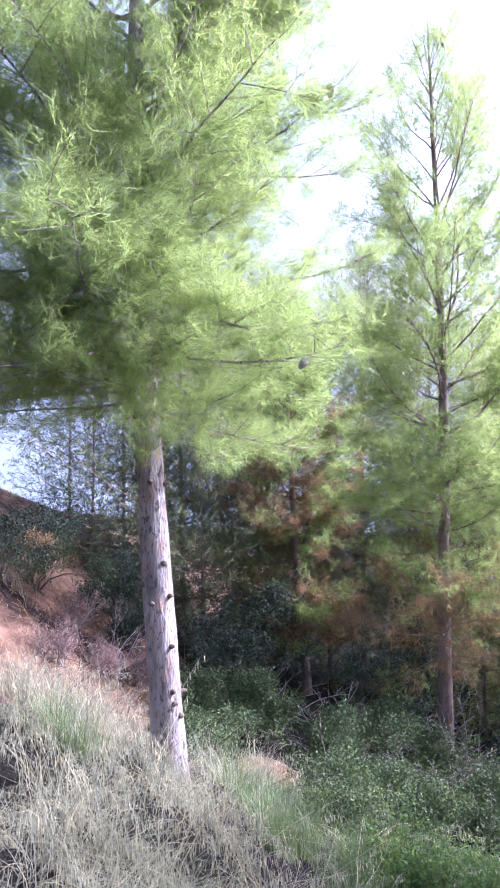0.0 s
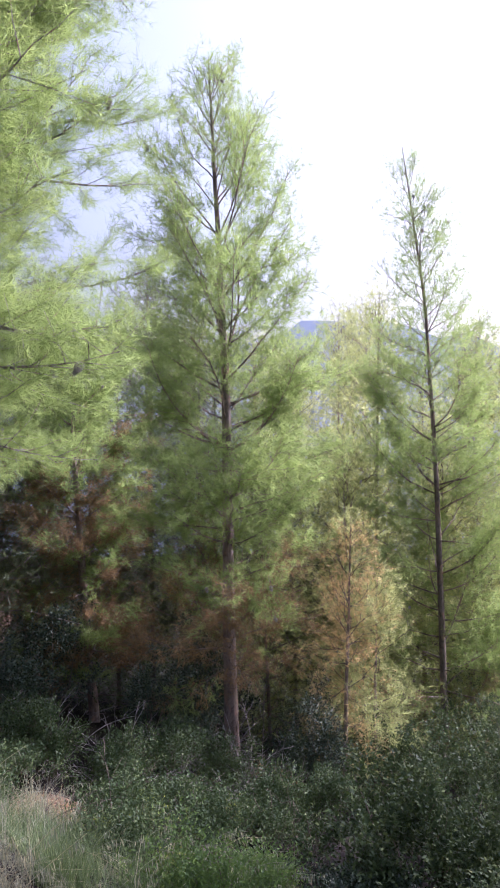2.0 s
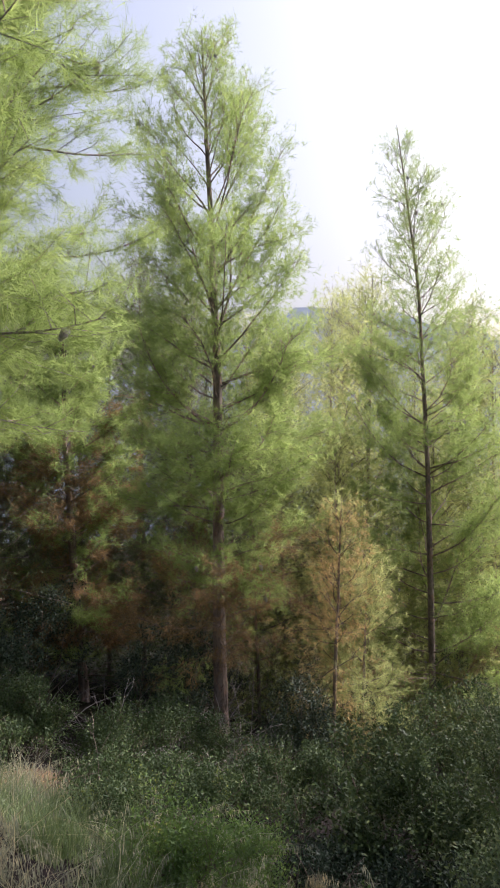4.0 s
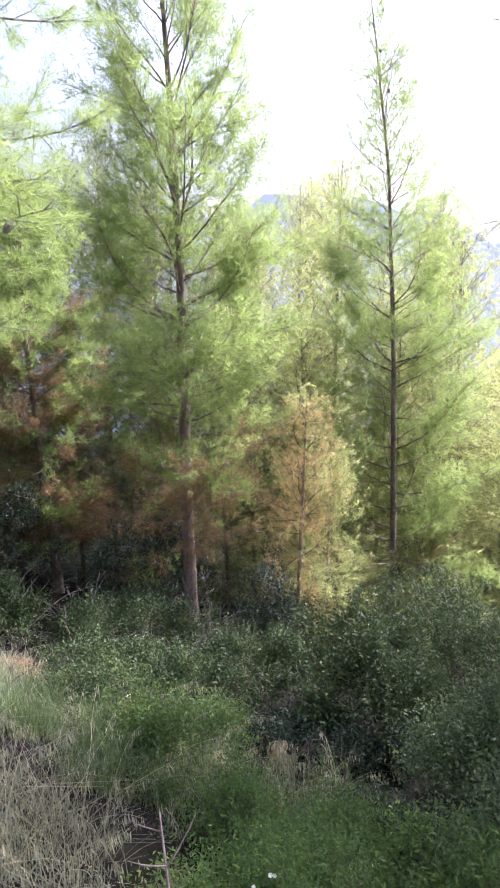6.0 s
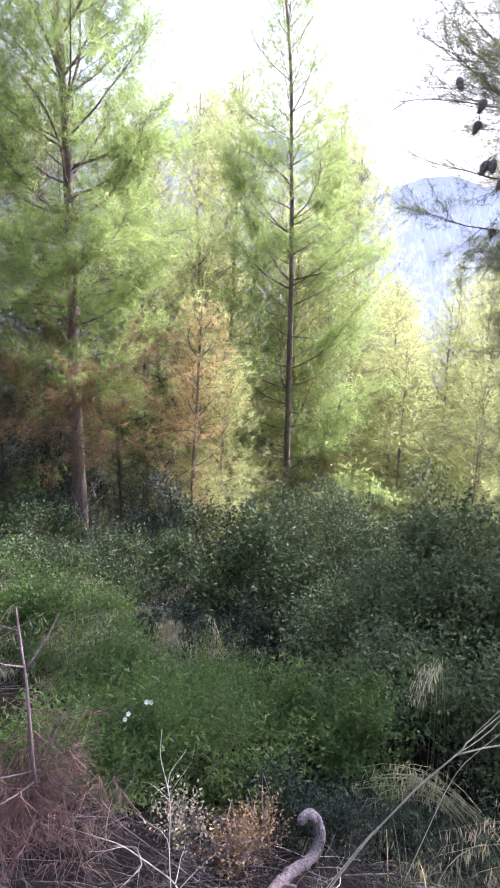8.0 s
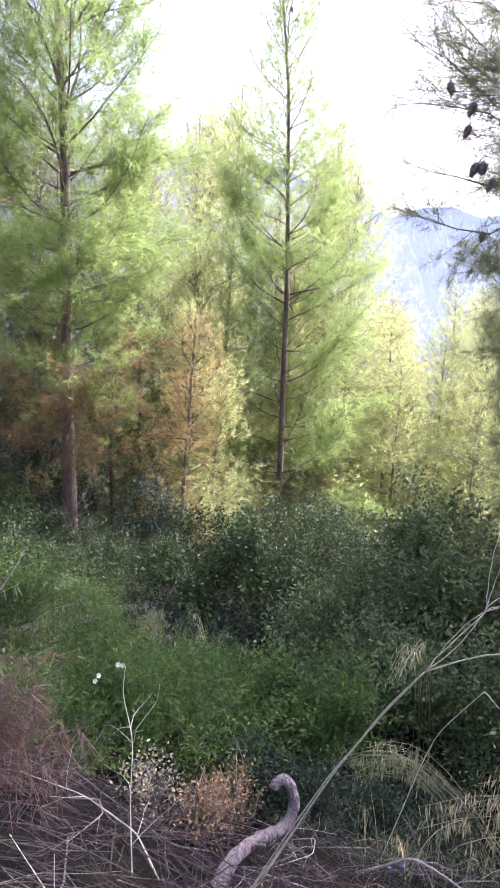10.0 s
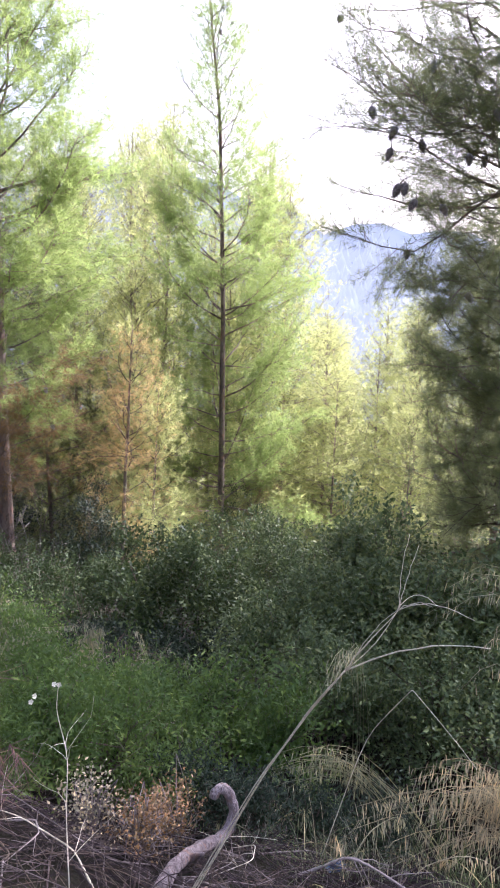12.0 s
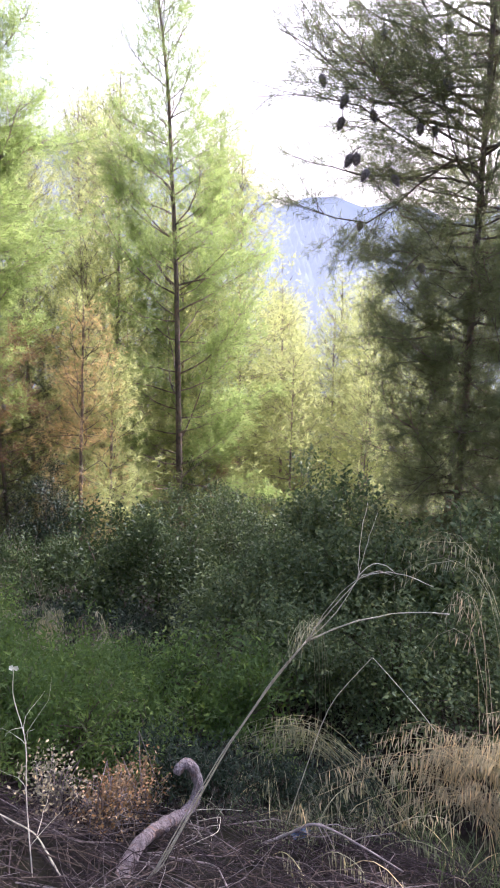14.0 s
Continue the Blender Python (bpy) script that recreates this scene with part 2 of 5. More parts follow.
def tube(soup, pts, rad, sides=6, rough=0.0, caps_on=True):
    """A tapered round stem along points."""
    pts, rad = np.asarray(pts, float), np.asarray(rad, float)
    n = len(pts)
    d = unit(np.gradient(pts, axis=0))
    ref = np.where(np.abs(d[:, 2:3]) > 0.9, [[1.0, 0, 0]], [[0, 0, 1.0]])
    ref = np.repeat(ref[n // 2][None], n, 0)
    a = unit(np.cross(d, ref))
    for i in range(1, n):
        a[i] = a[i - 1] - d[i] * (a[i - 1] @ d[i])
        a[i] /= np.linalg.norm(a[i]) + 1e-9
    b = np.cross(d, a)
    th = np.linspace(0, 2 * np.pi, sides, endpoint=False)
    r = rad[:, None] * (1 + (rng.uniform(-rough, rough, (n, sides)) if rough else 0))
    v = pts[:, None] + r[..., None] * (np.cos(th)[None, :, None] * a[:, None] + np.sin(th)[None, :, None] * b[:, None])
    i, j = np.meshgrid(np.arange(n - 1), np.arange(sides), indexing="ij")
    k = (j + 1) % sides
    q = np.stack([i * sides + j, i * sides + k, (i + 1) * sides + k, (i + 1) * sides + j], -1).reshape(-1, 4)
    if not caps_on:
        soup.add(v.reshape(-1, 3), q)
        return
    v = np.concatenate([v.reshape(-1, 3), pts[:1], pts[-1:]])
    e = np.arange(sides)
    caps = np.concatenate([np.stack([(e + 1) % sides, e, np.full(sides, n * sides)], 1),
                           np.stack([(n - 1) * sides + e, (n - 1) * sides + (e + 1) % sides, np.full(sides, n * sides + 1)], 1)])
    soup.add(v, q, caps)


def bend(p0, d0, length, n, lift=0.0, wander=0.1, droop=0.0):
    """Points of a branch that starts at p0 along d0 and turns upward by lift on its way."""
    p, d, out = np.array(p0, float), unit(np.array(d0, float)), [np.array(p0, float)]
    for i in range(n):
        d = unit(d + np.array([0, 0, (lift - droop * (i / n)) / n]) + rng.normal(0, wander / n, 3))
        p = p + d * length / n
        out.append(p.copy())
    return np.array(out)


def needles(pos, axis, k, length, width, spread=(0.35, 1.15), sag=0.12, back=0.10, slim=None):
    """Thin pointed needles round each shoot: (verts, tris). slim: a factor on the width for each shoot."""
    m = len(pos)
    width = np.repeat(np.full(m, width) * (1 if slim is None else slim), k)[:, None]
    pos, axis = np.repeat(pos, k, 0), unit(np.repeat(axis, k, 0))
    n = m * k
    rnd = unit(rng.normal(size=(n, 3)))
    side = unit(np.cross(axis, rnd))
    ang = rng.uniform(*spread, n)[:, None]
    d = axis * np.cos(ang) + side * np.sin(ang)
    d[:, 2] -= sag
    d = unit(d)
    root = pos - axis * rng.uniform(0, back, n)[:, None]
    ln = (length * rng.uniform(0.6, 1.1, n))[:, None]
    w = unit(np.cross(d, rng.normal(size=(n, 3)))) * width / 2
    v = np.stack([root - w, root + w, root + d * ln], 1).reshape(-1, 3)
    return v, np.arange(3 * n).reshape(-1, 3)


def leaves(pos, axis, length, width, fold=0.25):
    """Pointed leaves folded along the midrib: (verts, tris)."""
    n = len(pos)
    axis = unit(axis)
    side = unit(np.cross(axis, rng.normal(size=(n, 3)) + np.array([0, 0, 1.4])))
    up = np.cross(side, axis)
    ln = (length * rng.uniform(0.65, 1.2, n))[:, None]
    wd = (width * rng.uniform(0.7, 1.2, n))[:, None] / 2
    mid = pos + axis * ln * 0.45
    v = np.stack([pos, mid + side * wd + up * wd * fold, pos + axis * ln, mid - side * wd + up * wd * fold], 1).reshape(-1, 3)
    b = np.arange(n)[:, None] * 4
    return v, np.concatenate([b + [0, 1, 2], b + [0, 2, 3]])


# ---- ground ----
# Below u = -5: unseen rise behind the camera, added to cut sky light
SLOPE_U = [-400, -60, -28, -5, -3.5, 0.9, 1.3, 1.8, 2.6, 3.4, 4.8, 7.0, 12.4, 22, 45, 90, 900]
SLOPE_Z = [26, 24, 15, -0.9, -1.6, -1.72, -1.9, -2.27, -2.75, -3.08, -3.6, -4.3, -6.1, -8.3, -11.5, -13.0, -13.0]


def bank_z(x, y):
    return 2.15 * np.tanh(np.clip(-x - 0.9, 0, None) * np.clip(y - 5.0, 0, None) * 0.06) * np.exp(-np.clip(np.hypot(x, y) - 16, 0, None) / 12)


def ground_z(x, y):
    """Height of the ground: a road shoulder that falls to a wooded slope, an earth bank, a valley with a far hill, and
    an added unseen rise behind that blocks sky light.
    """
    x, y = np.asarray(x, float), np.asarray(y, float)
    u = 0.85 * x + 0.53 * y
    z = sum(np.interp(u + o, SLOPE_U, SLOPE_Z) for o in (-0.25, 0, 0.25)) / 3
    z = z + 0.30 * np.exp(-((x + 0.6) ** 2 + (y - 4.5) ** 2) / 1.6)
    z = z + bank_z(x, y)
    r, az = np.hypot(x, y), np.degrees(np.arctan2(x, y))
    # Left of azimuth 0: added glowing slope in place of a bright white distance
    high = np.interp(az, [-75, -50, -12, 0, 10, 24, 34, 42, 60, 95, 120], [0, 30, 40, 36, 46, 70, 61, 50, 46, 38, 0]) + 3 * np.sin(az * 0.9) + 2 * np.sin(az * 2.3)
    hill = np.clip((r - 105) / 150, 0, 1) * high * (high > 5)
    z = z + hill
    near = np.exp(-(r / 25) ** 2)
    return z + near * (0.05 * np.sin(x * 3.1 + y * 1.7) * np.sin(y * 2.7 - x) + 0.03 * np.sin(x * 7.3) * np.sin(y * 6.1 + 1))


def gz(x, y):
    return float(ground_z(x, y))


def build_ground():
    s = np.linspace(-1, 1, 221)
    g = 0.5 * np.sinh(s * 9.1)
    xx, yy = np.meshgrid(g + 1.5, g + 3.5, indexing="ij")
    zz = ground_z(xx, yy) + rng.normal(0, 0.006, xx.shape)
    n = len(s)
    i, j = np.meshgrid(np.arange(n - 1), np.arange(n - 1), indexing="ij")
    q = np.stack([i * n + j, (i + 1) * n + j, (i + 1) * n + j + 1, i * n + j + 1], -1).reshape(-1, 4)
    v = np.stack([xx, yy, zz], -1).reshape(-1, 3)
    ob = new("ground", mesh_of("ground", v, [q], SOIL, True))
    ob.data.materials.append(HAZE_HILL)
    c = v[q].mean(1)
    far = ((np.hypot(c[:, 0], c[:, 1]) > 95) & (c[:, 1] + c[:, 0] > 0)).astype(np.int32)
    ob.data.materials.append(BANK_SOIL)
    # Bank earth, and a round patch near (0.25, 6.75) coloured as sunlit earth
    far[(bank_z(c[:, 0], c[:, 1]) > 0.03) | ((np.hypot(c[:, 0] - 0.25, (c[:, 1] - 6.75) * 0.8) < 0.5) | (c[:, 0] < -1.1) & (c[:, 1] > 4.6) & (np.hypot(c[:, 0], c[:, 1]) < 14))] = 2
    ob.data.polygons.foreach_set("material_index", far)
    tagged(ob, "reddish brown forest soil with fallen needles", "ground", kind="structure")


build_ground()

# ---- pines ----


def cone_mesh():
    """A closed pine cone about 7 cm long with raised scales."""
    s = Soup()
    rows, around = 9, 9
    prof = [(i / rows, math.sin(math.pi * min(1, (i / rows) ** 0.75 * 0.93 + 0.07))) for i in range(rows + 1)]
    tube(s, [(0, 0, -0.085 * t) for t, _ in prof], [0.022 * w + 0.002 for _, w in prof], around)
    for i in range(1, rows):
        t, w = prof[i]
        for k in range(around):
            a = 2 * math.pi * (k + 0.5 * (i % 2)) / around
            r = 0.021 * w + 0.002
            c, sn = math.cos(a), math.sin(a)
            o = np.array([c * r, sn * r, -0.085 * t])
            tang = np.array([-sn, c, 0]) * 0.0075
            s.add([o - tang + (0, 0, 0.004), o + tang + (0, 0, 0.004), o + np.array([c, sn, 0]) * 0.007 + (0, 0, -0.009)], t=[[0, 1, 2]])
    return s.mesh("cone", CONE)


CONE_MESH = cone_mesh()


def pine(trunk_pts, r0, label, limb_len, live_z, step=0.42, per=4, rise=(8, 48), needle=(0.12, 0.0022), k=34, gap=0.075,
         dead_z=None, skip=None, bark=None, foliage=None, cones=0, extra=(), twig_share=0.34, name="pine_tree", group="", tip_r=0.012,
         knots=0, lean_up=0.55, dens=1.0, fine=True, inner=0.06, withered=None, cone_size=1.0, thin=None, fluff=0.05, cone_at=(), airy=99.0, slim=None, wander=0.9, dead_share=1.0):
    """A pine: trunk, limbs with side shoots, needle crown, withered lower needles, cones.
    limb_len(z): limb length at a height; live_z: (lowest, highest) height of limbs; skip(z, azimuth): limbs left out; airy: height above which the needles thin out."""
    bark, foliage = bark or BARK, foliage or NEEDLE
    P = np.array(trunk_pts, float)
    tt = np.linspace(0, 1, 34)
    src = np.linspace(0, 1, len(P)) if len(P) < 3 else np.concatenate([[0], np.cumsum(np.linalg.norm(np.diff(P, axis=0), axis=1))]) / np.linalg.norm(np.diff(P, axis=0), axis=1).sum()
    C = np.stack([np.interp(tt, src, P[:, i]) for i in range(3)], 1)
    C[1:-1] = (C[:-2] + 2 * C[1:-1] + C[2:]) / 4
    C[:, :2] += np.cumsum(rng.normal(0, 0.0022, (34, 2)), 0) * np.minimum(1, tt * 4)[:, None]
    base = C[0].copy()
    root = thing(name, base, label, "pine tree", group)
    C = C - base
    rad = r0 * (1 - tt) ** 0.85 + tip_r * 0.6
    rad[0] *= 1.25
    rad[1] *= 1.08
    s = Soup()
    low = C.copy()
    low[0, 2] -= 0.25
    tube(s, low, rad, 14, 0.05)
    part("trunk", s.mesh("trunk", bark, True), root)

    def at_z(z):
        return np.array([np.interp(z, C[:, 2], C[:, 0]), np.interp(z, C[:, 2], C[:, 1]), z]), float(np.interp(z, C[:, 2], rad))

    tp, ta, dp, da, ends = [], [], [], [], []

    def limb(z, az, length, elev, thick=1.0, lift=None):
        p, rt = at_z(z)
        d = np.array([math.sin(az) * math.cos(elev), math.cos(az) * math.cos(elev), math.sin(elev)])
        n = 7
        pts = bend(p, d, length, n, lean_up if lift is None else lift, wander)
        s = Soup()
        r = min(rt * 0.5, (0.006 * length + 0.004) * thick) * (1 - np.linspace(0, 1, n + 1) * 0.8)
        tube(s, pts if fine else pts[[0, 2, 4, 7]], r if fine else r[[0, 2, 4, 7]], 6 if fine else 3, 0.08)
        dead = dead_z is not None and z + base[2] < dead_z and rng.random() < dead_share
        count = max(4, int(length / 0.105 * dens))
        for i in range(count):
            f = inner + (1 - inner) * (i + rng.uniform(0, 1)) / count
            q = np.array([np.interp(f * n, np.arange(n + 1), pts[:, c]) for c in range(3)])
            a = unit(pts[min(n, int(f * n) + 1)] - pts[max(0, int(f * n) - 1)])
            side = unit(np.cross(a, [0, 0, 1.0])) * (1 if i % 2 else -1)
            tl = (twig_share * length * (1.15 - f) + 0.2) * rng.uniform(0.6, 1.25)
            tw = bend(q, a * 0.7 + side * rng.uniform(0.25, 1.0) + np.array([0, 0, rng.uniform(-0.45, 0.55)]), tl, 4, 0.3, 0.7)
            if fine:
                tube(s, tw[[0, 2, 4]], [0.004, 0.003, 0.0018], 3, caps_on=False)
            elif i % 3 == 0:
                tube(s, tw[[0, 4]], [0.006, 0.003], 3, caps_on=False)
            m = max(2, int(tl / gap))
            ff = np.linspace(0.25, 1, m) * 4
            pos = np.stack([np.interp(ff, np.arange(5), tw[:, c]) for c in range(3)], 1)
            ax = unit((tw[-1] - tw[0])[None] / tl + rng.normal(0, 0.55, (m, 3)) + np.array([0, 0, 0.15]))
            pos = pos + ax * rng.uniform(0.0, 0.11, m)[:, None] + rng.normal(0, fluff, (m, 3))
            share = thin(z + base[2]) if thin else 1.0
            keep = rng.random(m) < (0.75 if dead else share)
            if dead or (dead_z is not None and z + base[2] < dead_z + 0.8 and rng.random() < 0.45):
                dp.append(pos[keep]), da.append(ax[keep])
            else:
                tp.append(pos[keep]), ta.append(ax[keep])
        ends.append((pts[-2], pts[-1]))
        ends.append((pts[4], pts[5]))
        part("limb", s.mesh("limb", TWIG if length < 1.0 else bark, True), root)

    z, az = live_z[0] - base[2], rng.uniform(0, 6)
    top = live_z[1] - base[2]
    while z < top:
        f = (z - (live_z[0] - base[2])) / max(0.1, top - (live_z[0] - base[2]))
        near_z = z + base[2]
        here = per(near_z) if callable(per) else per
        for i in range(here):
            az += 2 * math.pi / here + rng.uniform(-0.35, 0.35)
            zz = min(top, z + rng.uniform(-0.12, 0.12))
            a = az % (2 * math.pi)
            if skip and skip(zz + base[2], a):
                continue
            L = limb_len(zz + base[2]) * rng.uniform(0.7, 1.12)
            limb(zz, a, L, radians(rise[0] + (rise[1] - rise[0]) * f + rng.uniform(-9, 9)))
        az += 0.9
        z += (step(near_z) if callable(step) else step) * rng.uniform(0.8, 1.2)
    for zz, a, L, e, thick in extra:
        limb(zz - base[2], radians(a), L, radians(e), thick, 0.25)
    tip, _ = at_z(C[-1, 2] - 0.05)
    tp.append(np.linspace(tip - [0, 0, 0.5], tip, 8)), ta.append(np.tile([0, 0, 1.0], (8, 1)) + rng.normal(0, 0.3, (8, 3)))
    shoots = np.concatenate(tp)
    v, t = needles(shoots, np.concatenate(ta), k, *needle, slim=None if slim is None else np.array([slim(q) for q in shoots[:, 2] + base[2]]))
    t = t[(v[t[:, 0], 2] < airy - base[2]) | (np.arange(len(t)) % 3 == 0)]
    part("crown", mesh_of("crown", v, [t], foliage), root, kind="stuff")
    if dp:
        v, t = needles(np.concatenate(dp), np.concatenate(da), max(8, k // 2), *needle, spread=(0.4, 1.4), sag=0.5)
        part("withered_needles", mesh_of("withered_needles", v, [t], withered or NEEDLE_DEAD), root, "withered orange-brown needles", "stuff")
    tufts = np.concatenate(tp)
    for q in cone_at:
        q = np.array(q) - base
        a = tufts[np.argmin(((tufts - q - (0, 0, 0.05)) ** 2).sum(1))]
        q = a + np.clip(q - a, -0.05, 0.05)
        ob = part("pine_cone", CONE_MESH, root)
        ob.location, ob.scale = q, [cone_size * rng.uniform(0.9, 1.15)] * 3
        ob.rotation_euler = rng.uniform(-0.5, 0.5, 3)
        s = Soup()
        tube(s, [a, (a + q) / 2 + (0, 0, 0.02), q], [0.004, 0.004, 0.005], 4)
        part("cone_stalk", s.mesh("cone_stalk", TWIG), root)
    for i in range(cones):
        a, b = ends[int(rng.integers(len(ends)))]
        ob = part("pine_cone", CONE_MESH, root)
        ob.location = a + (b - a) * rng.random() + rng.normal(0, 0.02, 3)
        ob.rotation_euler = rng.uniform(-0.9, 0.9, 3)
        ob.scale = [cone_size * rng.uniform(0.8, 1.1)] * 3
    for i in range(knots):
        zz = rng.uniform(0.25, 2.4)
        p, rt = at_z(zz)
        a = rng.uniform(0, 6.28)
        o = np.array([math.sin(a), math.cos(a), 0.25])
        s = Soup()
        tube(s, [p + o * rt * 0.8, p + o * (rt + 0.015), p + o * (rt + rng.uniform(0.018, 0.045))], [0.024, 0.016, 0.009], 6, 0.2)
        part("branch_stub", s.mesh("branch_stub", TWIG), root, "dark broken branch stub")
    return root


def prof(*zl):
    zs, ls = [a for a, _ in zl], [b for _, b in zl]
    return lambda z: float(np.interp(z, zs, ls))


# the thick pale-barked pine on the shoulder
pine([(-0.50, 4.55, -2.05), (-0.585, 4.55, -0.9), (-0.66, 4.54, 0.19), (-0.74, 4.53, 2.3), (-0.72, 4.55, 3.6), (-0.66, 4.6, 5.2)], 0.108,
     "tall pine with pale grey knotty bark and dense green crown", prof((0.3, 1.35), (0.9, 1.72), (2.0, 1.75), (3.6, 1.6), (5.2, 0.4)),
     (0.42, 5.0), step=lambda z: 0.28 if z < 1.6 else 0.31 if z < 3.4 else 0.7, per=lambda z: 6 if z < 3.4 else 4, rise=(-10, 45), needle=(0.11, 0.0026), k=15, gap=0.0185, dens=1.1, fluff=0.035, airy=3.35, thin=prof((1.3, 1.0), (2.2, 0.95), (6.0, 0.8)), bark=BARK_PALE, cones=9, knots=30,
     skip=lambda z, a: 2.15 < z < 2.9 and 2.7 < a < 3.8,
     extra=[(2.15, -72, 1.9, 70, 3.0), (2.35, 60, 1.2, 60, 1.8), (1.0, 178, 1.0, 12, 0.8), (1.2, 150, 1.2, 12, 0.8), (1.15, 205, 1.1, 10, 0.8), (1.4, 185, 1.0, 15, 0.8), (1.6, 165, 1.0, 15, 0.8), (1.6, 225, 1.2, 15, 0.8), (1.75, 195, 0.9, 15, 0.8), (0.85, 165, 1.1, 5, 0.8), (1.3, 240, 1.4, 12, 0.8), (1.9, 250, 1.4, 20, 0.8), (2.3, 265, 1.5, 30, 0.8), (2.1, 75, 1.7, 48, 1.6), (2.2, 100, 1.5, 30, 1.3), (0.45, 200, 1.2, -8, 1.0), (0.5, 160, 1.1, -10, 1.0), (0.55, 245, 1.4, -8, 1.0), (0.72, 182, 1.1, -2, 1.0), (0.78, 220, 1.3, 0, 1.0), (0.9, 140, 1.2, 2, 1.0), (1.1, 195, 1.1, 5, 1.0), (0.42, 275, 1.5, -8, 1.0), (0.7, 290, 1.5, 0, 1.0), (1.0, 255, 1.4, 0, 1.0), (1.3, 170, 1.1, 8, 1.0), (1.45, 210, 1.1, 10, 1.0),
            (1.6, 95, 1.6, 20, 1.0), (1.9, 75, 1.75, 22, 1.0), (2.0, 118, 1.7, 20, 1.0), (2.3, 96, 1.75, 22, 1.0), (2.5, 66, 1.65, 20, 1.0), (2.7, 110, 1.7, 16, 1.0), (2.9, 84, 1.7, 14, 1.0), (3.1, 100, 1.6, 10, 1.0)], lean_up=0.3)
# the brown thinning pine in the shade behind it
pine([(1.11, 12.45, -4.75), (0.84, 12.45, -1.42), (0.72, 12.45, 0.24), (0.69, 12.45, 2.85)], 0.089, "small shaded pine with withered brown lower branches",
     prof((-4.0, 0.95), (-1.8, 1.8), (0.6, 1.55), (2.85, 0.45)), (-3.6, 2.6), step=0.37, per=5, rise=(-8, 40), needle=(0.15, 0.0095), k=10, gap=0.03, dead_z=-0.9, dead_share=0.55, withered=NEEDLE_RUST,
     extra=[(-1.48, 62, 1.45, 32, 2.0)], cones=4)
# the middle pine with two leaders
pine([(2.76, 9.38, -4.35), (2.72, 9.39, -2.5), (2.71, 9.39, 1.1), (2.62, 9.41, 3.3), (2.5, 9.44, 6.0)], 0.098, "straight middle pine with brown bark and layered green boughs",
     prof((-3.2, 0.9), (-2.0, 1.4), (0.0, 1.9), (1.5, 2.0), (3.5, 1.8), (5.0, 0.95), (5.6, 0.5)), (-2.8, 5.4), step=lambda z: 0.33 if z < 0.8 else 0.42, per=lambda z: 5 if z < 0.8 else 4, rise=(-6, 62), needle=(0.125, 0.0064), k=11, gap=0.027, inner=0.24, dead_z=-2.3, dead_share=0.6, dens=1.05, thin=prof((-0.5, 1.0), (0.6, 0.85), (1.5, 0.85), (3.5, 0.66), (6.0, 0.55)), fluff=0.06, slim=prof((2.0, 1.0), (3.5, 0.85), (6.0, 0.75)), withered=NEEDLE_RUST,
     extra=[(0.9, 80, 2.2, 20, 1.2), (1.6, 95, 2.4, 52, 1.2), (2.4, 70, 2.3, 62, 1.2), (1.1, 262, 1.7, 25, 1.2), (0.3, 250, 2.0, 15, 1.2)], cones=22)
# the slender dark-stemmed pine on the slope
pine([(7.5, 11.3, -6.15), (7.48, 11.32, -4.8), (7.44, 11.39, -0.4), (7.31, 11.48, 3.1), (6.92, 11.6, 6.3)], 0.066, "slender tall pine with dark straight trunk and open boughs",
     prof((-5.8, 1.5), (-5.0, 2.0), (-3.5, 2.3), (-1.5, 2.25), (0.5, 1.8), (2.2, 1.3), (3.6, 1.2), (4.8, 0.95), (5.4, 0.65), (6.2, 0.25)), (-5.5, 6.0), step=lambda z: 0.42 if z < -2.5 else 0.45, per=lambda z: 4 if z < 0 else 5, rise=(-6, 52), needle=(0.13, 0.0075), k=11, gap=0.035, thin=prof((0.5, 1.0), (2.0, 0.75), (6.0, 0.55)), fluff=0.08, slim=prof((1.0, 1.0), (2.5, 0.8), (6.0, 0.65)),
     extra=[(-0.4, 118, 1.9, 28, 1.3), (0.6, 118, 1.6, 24, 1.2), (-0.4, 300, 1.2, 45, 1.2)], cones=24, dead_z=-5.2, inner=0.22, skip=lambda z, a: z < 2 and 3.25 < a < 4.2)
